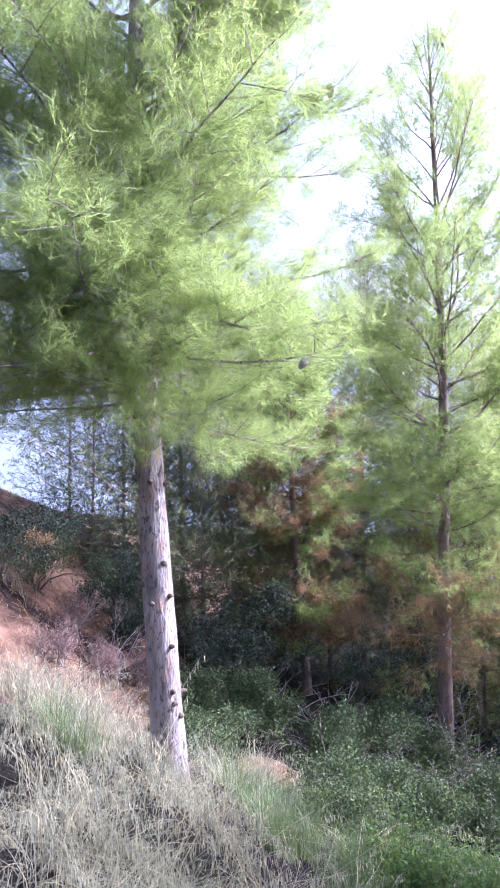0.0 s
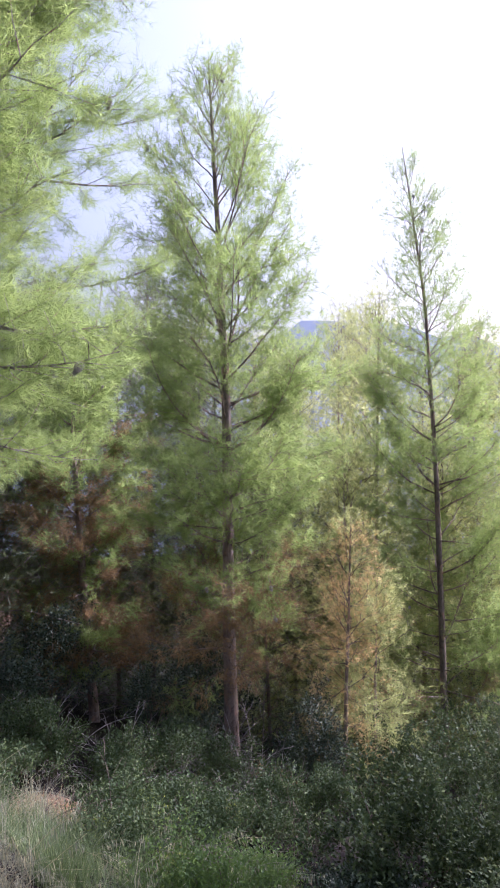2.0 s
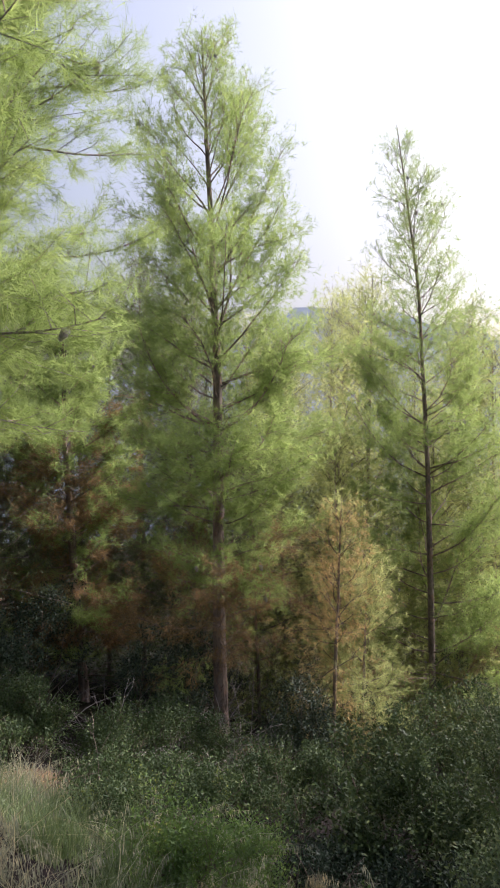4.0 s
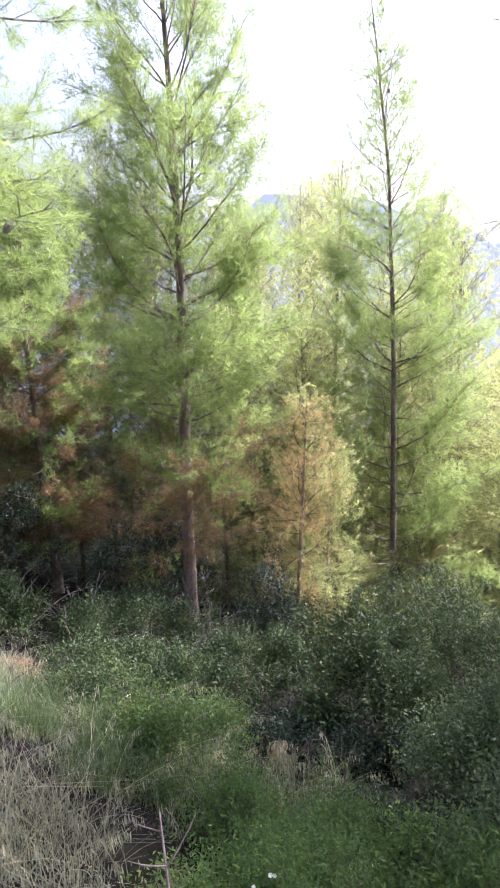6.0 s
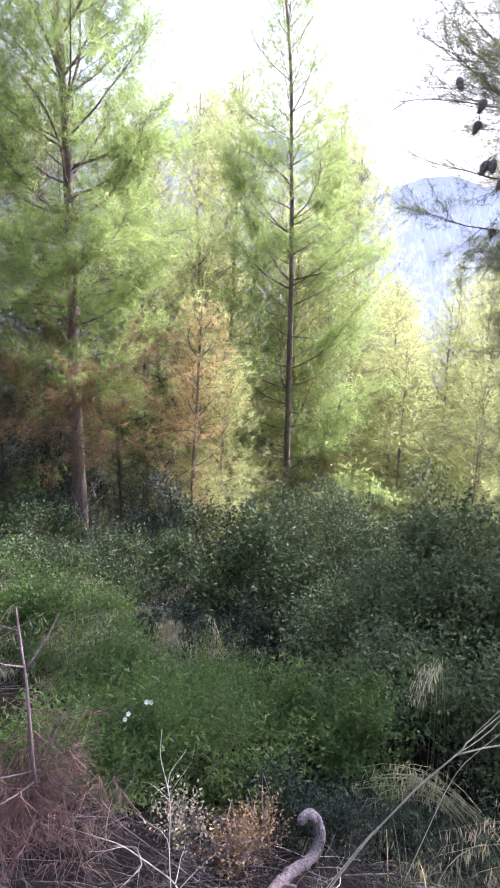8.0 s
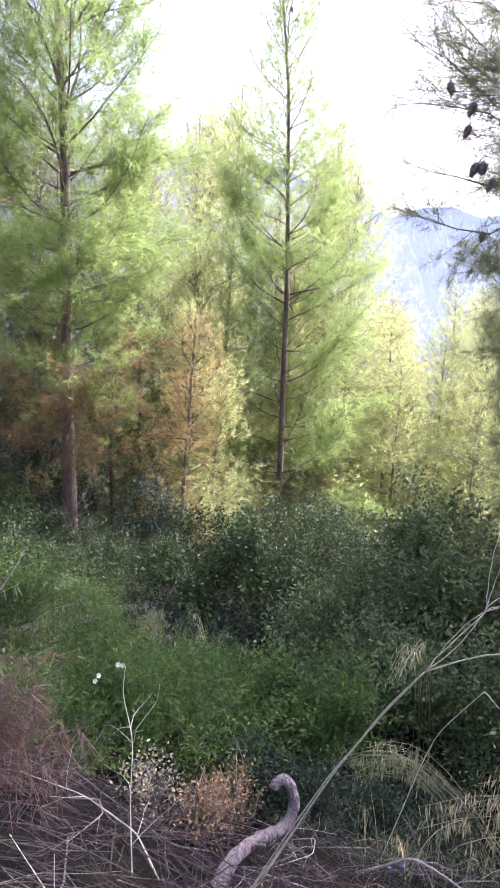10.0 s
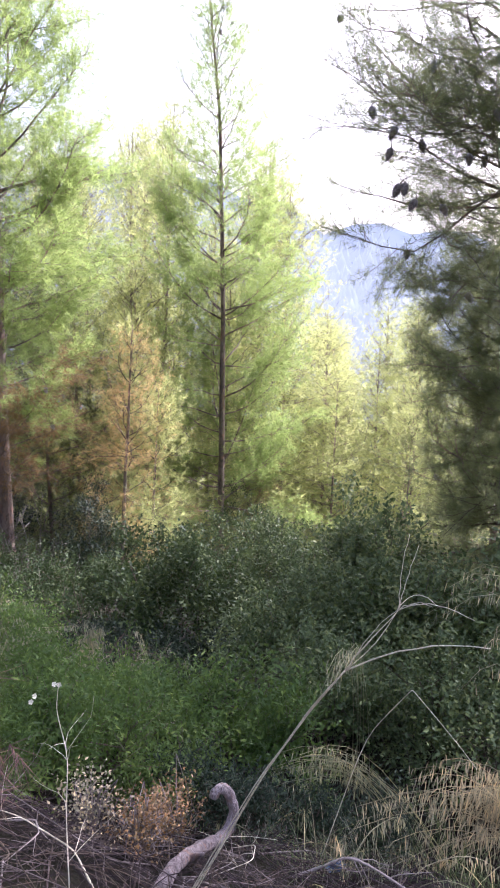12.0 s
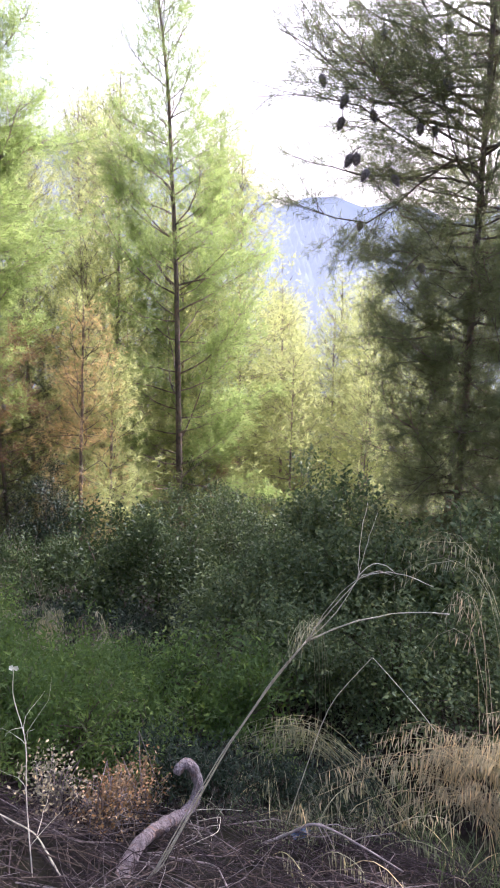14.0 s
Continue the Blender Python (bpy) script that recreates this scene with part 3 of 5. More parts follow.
# the coned pine beside the big shrubs, against the light
CONES_AT = [(4.81, 4.05, 1.41), (5.09, 4.03, 1.22), (4.48, 4.11, 0.89), (4.38, 4.34, 1.08), (4.91, 4.23, 0.87), (4.5, 4.08, 0.4), (4.44, 4.0, 0.25), (4.69, 4.03, 0.34), (4.97, 4.01, 0.35), (5.12, 3.67, 1.43), (5.34, 3.89, 0.77), (4.68, 4.33, 0.71), (5.02, 3.8, 0.66)]
pine([(5.85, 3.70, -4.25), (5.83, 3.7, -2.0), (5.75, 3.68, 0.5), (5.65, 3.65, 2.6), (5.55, 3.65, 6.2)], 0.032, "dark backlit pine hung with many cones",
     prof((-2.6, 0.95), (-0.9, 1.1), (-0.3, 1.1), (0.2, 1.2), (0.5, 1.8), (1.5, 2.0), (3.5, 1.7), (6.0, 0.3)), (-2.9, 6.0), step=lambda z: 0.22 if z < 0.0 else 0.27 if z < 2.6 else 0.7, per=lambda z: 6 if z < 0.0 else 5 if z < 2.6 else 4, rise=(-12, 45), needle=(0.10, 0.0036), k=11, gap=0.021, cones=16, cone_size=1.25, foliage=NEEDLE_GREY, wander=1.7, dens=1.15, slim=prof((0.1, 1.05), (0.6, 0.7)),
     extra=[(0.3, 300, 2.0, 8, 1.0), (0.6, 335, 1.9, 14, 1.2), (0.75, 312, 2.1, 10, 1.2), (1.0, 325, 1.95, 18, 1.0), (1.25, 308, 1.9, 16, 1.0), (0.9, 340, 2.0, 12, 1.0),
            (0.45, 318, 2.1, 6, 1.0), (1.5, 320, 1.9, 10, 1.0), (1.7, 300, 1.8, 14, 1.0), (0.55, 305, 2.0, 4, 1.0), (1.1, 315, 2.0, 4, 1.0), (1.35, 332, 1.9, 6, 1.0), (0.85, 300, 2.0, 8, 1.0)],
     thin=prof((-0.1, 1.0), (0.3, 0.72), (2.0, 0.66)), fluff=0.035, cone_at=CONES_AT, airy=2.3)

# a withered young pine between the standing trees
pine([(4.15, 8.7, -4.65), (4.2, 8.65, -2.6), (4.27, 8.6, -0.7)], 0.026, "withered young pine with tan and yellow-green needles",
     prof((-4.2, 0.45), (-3.0, 0.7), (-2.0, 0.65), (-0.7, 0.3)), (-3.9, -0.8), step=0.4, per=4, rise=(-14, 40), needle=(0.10, 0.0052), k=8, gap=0.024, fluff=0.09, dead_z=-1.5, dead_share=0.5, wander=1.6, withered=NEEDLE_TAN, foliage=NEEDLE_FAR)
pine([(4.75, 9.9, -4.9), (4.8, 9.9, -3.4), (4.9, 9.85, -1.9)], 0.03, "small withered pine with hanging tan needles",
     prof((-4.4, 0.7), (-3.0, 0.7), (-1.9, 0.3)), (-4.3, -2.0), step=0.32, per=4, rise=(-10, 35), needle=(0.13, 0.0068), k=22, gap=0.05, dead_z=0.5, withered=NEEDLE_TAN, fluff=0.1)

pine([(4.9, 9.2, -4.9), (4.92, 9.2, -3.4), (4.95, 9.15, -1.7)], 0.026, "young sunlit pine with fresh yellow-green needles",
     prof((-4.6, 0.6), (-3.4, 0.75), (-2.4, 0.55), (-1.7, 0.25)), (-4.5, -1.8), step=0.34, per=4, rise=(-6, 45), needle=(0.11, 0.006), k=9, gap=0.028, fluff=0.08, foliage=NEEDLE_FAR)

# the stand of pines behind, in copies with sunlit-toned and shade-toned needles
HEIGHTS = (10.0, 8.0, 5.5, 3.8)
STAND = []
for i, h in enumerate(HEIGHTS):
    for sunny in (True, False):
        STAND.append(pine([(0, 60 + 9 * i, 0), (0.05, 60 + 9 * i, h * 0.45), (0.1, 60 + 9 * i, h)], 0.0048 * h, "bushy pine of the stand on the slope below, with sunlit-toned needles" if sunny else "shade-toned pine on the slope, of the stand or added as a sun block",
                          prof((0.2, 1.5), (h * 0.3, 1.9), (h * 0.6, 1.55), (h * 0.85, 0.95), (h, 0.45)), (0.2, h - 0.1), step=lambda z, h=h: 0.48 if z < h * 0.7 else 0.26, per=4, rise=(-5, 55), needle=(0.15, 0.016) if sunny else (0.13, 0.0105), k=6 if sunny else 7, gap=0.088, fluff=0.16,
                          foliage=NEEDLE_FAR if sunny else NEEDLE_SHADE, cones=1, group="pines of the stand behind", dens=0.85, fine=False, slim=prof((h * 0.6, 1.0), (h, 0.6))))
SUNNY = [(9.1, 18.0, 4.6), (11.6, 16.4, 3.4), (10.1, 19.8, 5.2), (7.6, 20.5, 3.8), (13.8, 20.5, 2.0), (16.0, 15.0, 0.2), (19.4, 17.7, 0.2), (20.5, 22.2, -1.4), (17.5, 20.0, -0.4), (23.0, 20.0, -0.8),
         (21.5, 16.0, 0.1), (25.5, 17.0, 0.0), (15.6, 17.8, -0.6), (5.6, 14.2, 2.4), (4.0, 15.5, 3.6), (9.2, 14.8, 2.2), (17.0, 12.5, -0.8), (6.8, 16.2, 3.0), (5.4, 15.6, 3.2), (8.0, 17.4, 4.2),
         (14.5, 14.0, -0.9), (18.6, 15.2, -1.2), (22.5, 24.5, -2.4), (7.28, 13.9, 3.9), (9.45, 13.3, 3.3), (10.1, 12.8, 2.5), (8.5, 12.9, 0.2), (6.3, 12.9, 0.6), (11.0, 11.9, -1.8), (12.2, 13.6, -0.2),
         (12.8, 11.2, -2.6), (14.2, 12.3, -1.3), (13.0, 15.0, -0.4), (15.1, 13.4, 0.2), (6.0, 11.9, -2.6)]
SHADY = [(-0.9, 13.6, 3.4), (1.8, 15.0, 3.6), (0.3, 15.5, 4.4), (3.6, 13.8, 2.0), (-2.5, 13.6, 3.0), (2.6, 17.0, 4.8), (-0.7, 11.7, 0.6), (4.5, 12.8, 0.2), (-1.6, 11.5, 1.6), (0.4, 14.2, 3.2), (-2.7, 11.6, 1.4), (2.6, 15.2, 4.5), (-2.0, 12.6, 2.6), (-1.2, 12.8, 3.0), (-3.3, 12.5, 1.9), (-0.1, 13.4, 2.6), (1.2, 14.0, 1.6),
         # Trees past x = 7 are added to block the sun, mostly out of view
         (9.5, 4.6, 5.5), (3.4, 14.6, 3.0), (8.2, 1.8, 6.0), (8.4, 3.4, 4.9), (10.0, 0.6, 7.0), (9.2, 6.2, 4.0), (11.6, 7.6, 5.0), (7.3, 2.2, 4.6), (-1.6, 16.2, 4.4)]
used = set()
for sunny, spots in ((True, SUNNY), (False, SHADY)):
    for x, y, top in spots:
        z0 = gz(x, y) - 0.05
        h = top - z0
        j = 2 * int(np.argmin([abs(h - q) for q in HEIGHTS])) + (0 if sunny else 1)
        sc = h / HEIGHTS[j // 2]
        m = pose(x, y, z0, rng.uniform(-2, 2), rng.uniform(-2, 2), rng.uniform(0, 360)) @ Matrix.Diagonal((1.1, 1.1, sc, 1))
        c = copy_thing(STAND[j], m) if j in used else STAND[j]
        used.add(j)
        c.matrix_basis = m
for j, ob in enumerate(STAND):
    if j not in used:
        ob.matrix_basis = pose(14 + 3 * j, 30 + j, gz(14 + 3 * j, 30 + j))

# far wooded hillside
def far_woods():
    s = Soup()
    n = 2300
    r = rng.uniform(108, 205, n)
    az = np.radians(rng.uniform(6, 75, n))
    for rr, a in zip(r, az):
        x, y = rr * math.sin(a), rr * math.cos(a)
        z, h, w = gz(x, y), rng.uniform(4.5, 8.5), rng.uniform(1.6, 3.0)
        ring = 6
        hs = [0.05, 0.35, 0.72]
        rows = []
        for q in hs:
            th = np.linspace(0, 2 * np.pi, ring, endpoint=False) + q * 3
            rd = w * (1.05 - q) * rng.uniform(0.6, 1.25, ring)
            rows.append(np.stack([x + rd * np.cos(th), y + rd * np.sin(th), np.full(ring, z + h * q) + rng.normal(0, 0.25, ring)], 1))
        vv = np.concatenate(rows + [np.array([[x, y, z + h]])])
        e = np.arange(ring)
        f = (e + 1) % ring
        q4 = np.concatenate([np.stack([i * ring + e, i * ring + f, (i + 1) * ring + f, (i + 1) * ring + e], 1) for i in range(2)])
        s.add(vv, q4, np.stack([2 * ring + e, 2 * ring + f, np.full(ring, 3 * ring)], 1))
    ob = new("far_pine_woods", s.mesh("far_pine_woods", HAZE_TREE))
    tagged(ob, "pine woods on the far hillside, pale with a haze glow", "forest", kind="stuff")


far_woods()

# ---- shrubs ----


def shrub(name, at, size, label, mat, n, leaf=(0.03, 0.014), per=6, stems=9, sprig=0.13, category="shrub", group="", stem_mat=None, open_=0.35, clump=0.20):
    """A bushy shrub: woody stems from one root and leafy sprigs on an uneven outer shell."""
    x, y = at
    base = np.array([x, y, gz(x, y)])
    root = thing(name, base, label, category, group)
    R = np.array(size, float) * (0.86, 0.86, 1.0)
    n = int(n * 0.86)
    nc = max(6, n // 38)
    d = unit(rng.normal(size=(nc, 3)))
    d[:, 2] = np.abs(d[:, 2]) * 1.35 - 0.5
    lump = np.array([noise.noise(Vector(tuple(q * 2.0)) + Vector((x, y, 0))) for q in d])
    mid = d * R * ((1 + 0.85 * lump) * rng.uniform(1 - open_ * 1.4, 1.02, nc))[:, None] + np.array([0, 0, R[2] * 0.75])
    own = rng.integers(0, nc, n)
    e = unit(rng.normal(size=(n, 3)) + np.array([0, 0, 0.5]))
    rc = (R.mean() * clump + 0.04) * rng.uniform(0.6, 1.3, nc)
    pos = mid[own] + e * (rc[own] * rng.random(n) ** 0.5)[:, None]
    ax = unit(e * 0.8 + d[own] * 0.4 + np.array([0, 0, 0.7]) + rng.normal(0, 0.3, (n, 3)))
    ok = pos[:, 2] > -0.3
    pos, ax = pos[ok], ax[ok]
    m = len(pos)
    f = np.tile(np.linspace(0, 1, per), m)
    P, A = np.repeat(pos, per, 0), np.repeat(ax, per, 0)
    side = unit(np.cross(A, rng.normal(size=A.shape)))
    vv, tt = leaves(P + A * (f * sprig)[:, None], A * 0.55 + side * 0.85, leaf[0], leaf[1])
    part("foliage", mesh_of("foliage", vv, [tt], mat), root, kind="stuff")
    thick = min(1.0, R.mean() * 2.5)
    s = Soup()
    for i in rng.integers(0, m, min(m, 260))[:140]:
        tube(s, [pos[i] - ax[i] * min(0.10, sprig), pos[i] + ax[i] * sprig * 0.6], [0.003 * thick, 0.0015 * thick], 3)
    part("sprig", s.mesh("sprig", stem_mat or TWIG), root, kind="stuff")
    for i in range(stems):
        e = pos[int(rng.integers(m))] * rng.uniform(0.75, 1.0)
        mid = e * 0.5 + rng.normal(0, 0.06, 3) + np.array([0, 0, 0.08])
        s = Soup()
        tube(s, [rng.normal(0, 0.05, 3) * (1, 1, 0) - (0, 0, 0.08), mid * 0.5 + (0, 0, 0.03), mid, e], np.array([0.016, 0.012, 0.009, 0.004]) * min(1.0, R.mean() * 1.75), 5, 0.1)
        part("stem", s.mesh("stem", stem_mat or TWIG), root)
    return root


OAK = "dense dark green shrub with small leathery leaves"
shrub("evergreen_shrub", (3.1, 5.35), (0.9, 0.7, 0.64), "rounded dark green shrub with small leathery leaves in shade", LEAF_OAK, 2300, (0.052, 0.026), sprig=0.17, clump=0.16)
shrub("evergreen_shrub", (4.0, 5.3), (0.6, 0.6, 0.45), OAK + " in shade", LEAF_OAK, 1500, (0.052, 0.025), sprig=0.17)
shrub("evergreen_shrub", (3.45, 3.6), (1.0, 0.8, 0.70), "large grey-green shrub with leathery leaves on the slope", LEAF_GREY, 3500, (0.037, 0.0175), sprig=0.2, clump=0.15, open_=0.45)
shrub("evergreen_shrub", (4.45, 4.1), (0.8, 0.7, 1.0), "tall leafy evergreen shrub beside the coned pine", LEAF_GREY, 2300, (0.054, 0.027), sprig=0.2, clump=0.16, open_=0.45)
shrub("evergreen_shrub", (3.95, 3.1), (0.8, 0.7, 0.92), "tall grey-green leathery shrub on the slope", LEAF_GREY, 2300, (0.05, 0.024), sprig=0.2, clump=0.15, open_=0.45)
shrub("evergreen_shrub", (4.1, 2.3), (0.85, 0.8, 0.98), OAK + " under the coned pine", LEAF_GREY, 2300, (0.05, 0.024), sprig=0.2, clump=0.15, open_=0.45)
shrub("evergreen_shrub", (2.75, 2.6), (0.65, 0.5, 0.5), "grey-green leathery shrub above the golden grass", LEAF_GREY, 2700, (0.032, 0.0145), sprig=0.17, clump=0.15, open_=0.45)
shrub("evergreen_shrub", (3.2, 1.8), (0.6, 0.55, 0.6), OAK + " behind the golden grass", LEAF_GREY, 2600, (0.032, 0.0145), sprig=0.17, clump=0.15, open_=0.45)
shrub("evergreen_shrub", (2.1, 2.35), (0.4, 0.35, 0.3), "low shrub with narrow green leaves", LEAF_GREEN, 1300, (0.036, 0.013), sprig=0.16, clump=0.12, open_=0.6)
shrub("evergreen_shrub", (5.6, 6.6), (1.1, 1.0, 0.8), OAK + " further down the slope", LEAF_OAK, 2400, (0.042, 0.02))
shrub("evergreen_shrub", (6.6, 8.2), (1.2, 1.1, 0.9), OAK + " before the slender pine", LEAF_OAK, 2000, (0.048, 0.022))
shrub("evergreen_shrub", (7.4, 9.6), (1.3, 1.1, 1.1), OAK + " before the slender pine", LEAF_OAK, 1800, (0.05, 0.024))
shrub("evergreen_shrub", (5.2, 8.6), (1.0, 0.9, 0.8), OAK + " further down the slope", LEAF_OAK, 1700, (0.048, 0.022))
# Near-black filler bushes stand for the shade under the rounded shrub
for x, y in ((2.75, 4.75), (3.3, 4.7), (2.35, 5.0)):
    shrub("dark_bush", (x, y), (0.4, 0.3, 0.22), "nearly black low bush put in as the shade under a shrub", LEAF_BLACK, 700, (0.036, 0.014), open_=0.6)
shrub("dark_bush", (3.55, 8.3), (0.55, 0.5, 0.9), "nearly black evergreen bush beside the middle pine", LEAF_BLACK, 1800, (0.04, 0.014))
shrub("rockrose_bush", (1.02, 2.22), (0.34, 0.24, 0.19), "bright green rockrose bush with a few white flowers", LEAF_GREEN, 1150, (0.030, 0.0088), per=9, stems=7, clump=0.07, open_=0.8, sprig=0.23)
shrub("rockrose_bush", (1.42, 2.55), (0.4, 0.4, 0.24), "bright green rockrose bush on the slope", LEAF_GREEN, 1150, (0.030, 0.0088), per=9, stems=6, clump=0.07, open_=0.85, sprig=0.25)
shrub("rockrose_bush", (1.25, 3.2), (0.42, 0.42, 0.22), "bright green rockrose bush on the slope", LEAF_GREEN, 1150, (0.030, 0.0088), per=9, stems=6, clump=0.07, open_=0.85, sprig=0.25)
shrub("rockrose_bush", (1.85, 3.0), (0.36, 0.36, 0.2), "green rockrose bush among grass", LEAF_GREEN, 1150, (0.030, 0.0088), per=9, stems=6, clump=0.07, open_=0.85, sprig=0.25)
shrub("rockrose_bush", (1.0, 4.1), (0.45, 0.45, 0.28), "dark rockrose bush among grass", LEAF_GREEN, 1500, (0.034, 0.012), stems=6, clump=0.07, open_=0.85, sprig=0.25)
shrub("rockrose_bush", (1.65, 4.75), (0.34, 0.34, 0.2), "green rockrose bush among grass", LEAF_GREEN, 1500, (0.034, 0.012), stems=6, clump=0.07, open_=0.85, sprig=0.25)
shrub("rockrose_bush", (0.75, 5.2), (0.45, 0.45, 0.27), "dark rockrose bush in the undergrowth", LEAF_OAK, 1700, (0.036, 0.012), stems=6, clump=0.07, open_=0.85, sprig=0.25)
shrub("rockrose_bush", (1.6, 5.9), (0.65, 0.6, 0.36), "dark rockrose bush in the undergrowth", LEAF_OAK, 1700, (0.04, 0.013), stems=6, clump=0.07, open_=0.85, sprig=0.25)
shrub("rockrose_bush", (2.5, 7.0), (0.6, 0.6, 0.36), "dark green bush in the undergrowth", LEAF_OAK, 1600, (0.042, 0.015), stems=6, clump=0.07, open_=0.85, sprig=0.25)
shrub("rockrose_bush", (0.95, 7.7), (0.7, 0.6, 0.4), "shaded green bush in the undergrowth", LEAF_OAK, 1500, (0.042, 0.014), stems=6, clump=0.07, open_=0.85, sprig=0.25)
shrub("rockrose_bush", (1.6, 8.1), (0.75, 0.6, 0.5), "shaded green bush in the undergrowth", LEAF_OAK, 1500, (0.044, 0.016), stems=6, clump=0.07, open_=0.85, sprig=0.25)
# Deep shade under the pines is put into the near-black leaf colour
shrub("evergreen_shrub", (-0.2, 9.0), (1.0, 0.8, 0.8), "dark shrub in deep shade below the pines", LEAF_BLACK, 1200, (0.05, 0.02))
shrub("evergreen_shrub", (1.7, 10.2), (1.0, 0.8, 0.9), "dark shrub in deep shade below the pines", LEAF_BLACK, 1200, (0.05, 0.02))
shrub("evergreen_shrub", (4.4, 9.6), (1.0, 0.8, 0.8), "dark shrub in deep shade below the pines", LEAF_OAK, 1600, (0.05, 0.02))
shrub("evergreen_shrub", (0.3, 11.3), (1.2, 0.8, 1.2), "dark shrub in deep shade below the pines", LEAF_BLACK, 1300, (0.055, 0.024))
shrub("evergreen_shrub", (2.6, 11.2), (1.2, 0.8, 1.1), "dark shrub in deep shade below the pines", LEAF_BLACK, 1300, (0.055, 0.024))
for x, y, w, t in ((2.25, 6.62, 0.36, 0.2), (2.9, 7.17, 0.36, 0.24), (2.2, 3.15, 0.36, 0.2), (1.3, 6.6, 0.5, 0.35), (3.3, 7.2, 0.6, 0.45), (2.2, 8.0, 0.5, 0.4), (-0.6, 7.6, 0.5, 0.4), (-0.1, 8.0, 0.6, 0.5), (-0.45, 6.7, 0.45, 0.25), (0.25, 7.75, 0.5, 0.4), (0.75, 6.5, 0.4, 0.28), (-0.35, 6.0, 0.33, 0.16)):
    shrub("evergreen_shrub", (x, y), (w, w, t), "low dark shrub in the shaded undergrowth", LEAF_OAK if w > 0.32 else LEAF_GREEN, int(2200 * w), (0.038, 0.015), open_=0.6, clump=0.12, stems=5, sprig=0.17)
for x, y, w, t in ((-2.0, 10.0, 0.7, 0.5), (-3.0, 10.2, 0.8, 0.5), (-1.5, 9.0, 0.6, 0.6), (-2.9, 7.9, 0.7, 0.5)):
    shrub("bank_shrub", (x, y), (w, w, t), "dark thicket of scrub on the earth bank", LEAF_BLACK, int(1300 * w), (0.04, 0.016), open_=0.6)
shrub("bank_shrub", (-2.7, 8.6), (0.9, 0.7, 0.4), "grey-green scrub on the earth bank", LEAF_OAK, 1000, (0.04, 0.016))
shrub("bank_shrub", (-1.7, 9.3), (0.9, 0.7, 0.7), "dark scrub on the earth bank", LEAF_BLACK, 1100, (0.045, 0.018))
for x, y, w in ((-1.6, 7.6, 0.4), (-2.1, 8.2, 0.5), (-1.25, 8.2, 0.4), (-1.9, 6.9, 0.35)):
    shrub("bank_shrub", (x, y), (w, w, w * 0.7), "dry reddish scrub on the earth bank", NEEDLE_RED, int(900 * w), (0.045, 0.008), open_=0.85, stems=8, stem_mat=DEADWOOD)
shrub("bank_shrub", (-2.9, 9.2), (0.5, 0.4, 0.3), "dry brown scrub on the earth bank", LEAF_BROWN, 600, (0.04, 0.016))
shrub("dry_shrub", (2.95, 8.6), (0.5, 0.4, 0.3), "dry brown shrub at the foot of the middle pine", LEAF_BROWN, 330, (0.03, 0.014), per=4, stems=12, stem_mat=DEADWOOD, open_=0.9)
shrub("dry_shrub", (2.3, 8.4), (0.4, 0.3, 0.25), "dry brown shrub at the foot of the middle pine", LEAF_BROWN, 200, (0.03, 0.014), per=4, stems=10, stem_mat=DEADWOOD, open_=0.9)
for x, y, w in ((0.62, 5.35, 0.22), (1.15, 6.3, 0.25), (0.95, 4.75, 0.2), (1.9, 6.6, 0.26)):
    shrub("yellowing_bush", (x, y), (w, w, w), "small bush with yellow-green leaves in the undergrowth", LEAF_YELLOW, int(900 * w), (0.032, 0.016), per=5, stems=5, open_=0.85, clump=0.1)
for x, y, w, cream in ((1.02, 1.72, 0.18, True), (1.2, 1.72, 0.2, False), (1.32, 1.76, 0.18, False), (1.14, 1.64, 0.18, False)):
    shrub("dry_shrub", (x, y), (w, 0.15, 0.11), "small dry shrub with curled cream leaves" if cream else "small dry shrub with curled rust-brown leaves", GRASS_GOLD if cream else LEAF_BROWN,
          180, (0.015, 0.0072), per=4, stems=9, sprig=0.06, clump=0.3, stem_mat=DEADWOOD, open_=0.9)


def brush(at, r, h, n, label, mat):
    """A tangle of thin arching leafless twigs."""
    x, y = at
    root = thing("dead_brush", (x, y, gz(x, y)), label, "dead brush", "dead brush below the pines")
    for i in range(n):
        a, e = rng.uniform(0, 6.28), rng.uniform(0.5, 1.4)
        d = np.array([math.cos(a) * math.cos(e), math.sin(a) * math.cos(e), math.sin(e)])
        p = np.array([rng.normal(0, r * 0.35), rng.normal(0, r * 0.35), -0.03])
        s = Soup()
        st = bend(p, d, h * rng.uniform(0.5, 1.2), 8, -1.1, 0.8)
        tube(s, st, np.linspace(0.007, 0.002, 9), 4)
        for k in range(4):
            j = int(rng.integers(3, 8))
            tube(s, bend(st[j], d + rng.normal(0, 0.7, 3), h * rng.uniform(0.15, 0.35), 3, -0.4, 0.6), np.linspace(0.0035, 0.0015, 4), 3)
        part("twig", s.mesh("twig", mat), root)


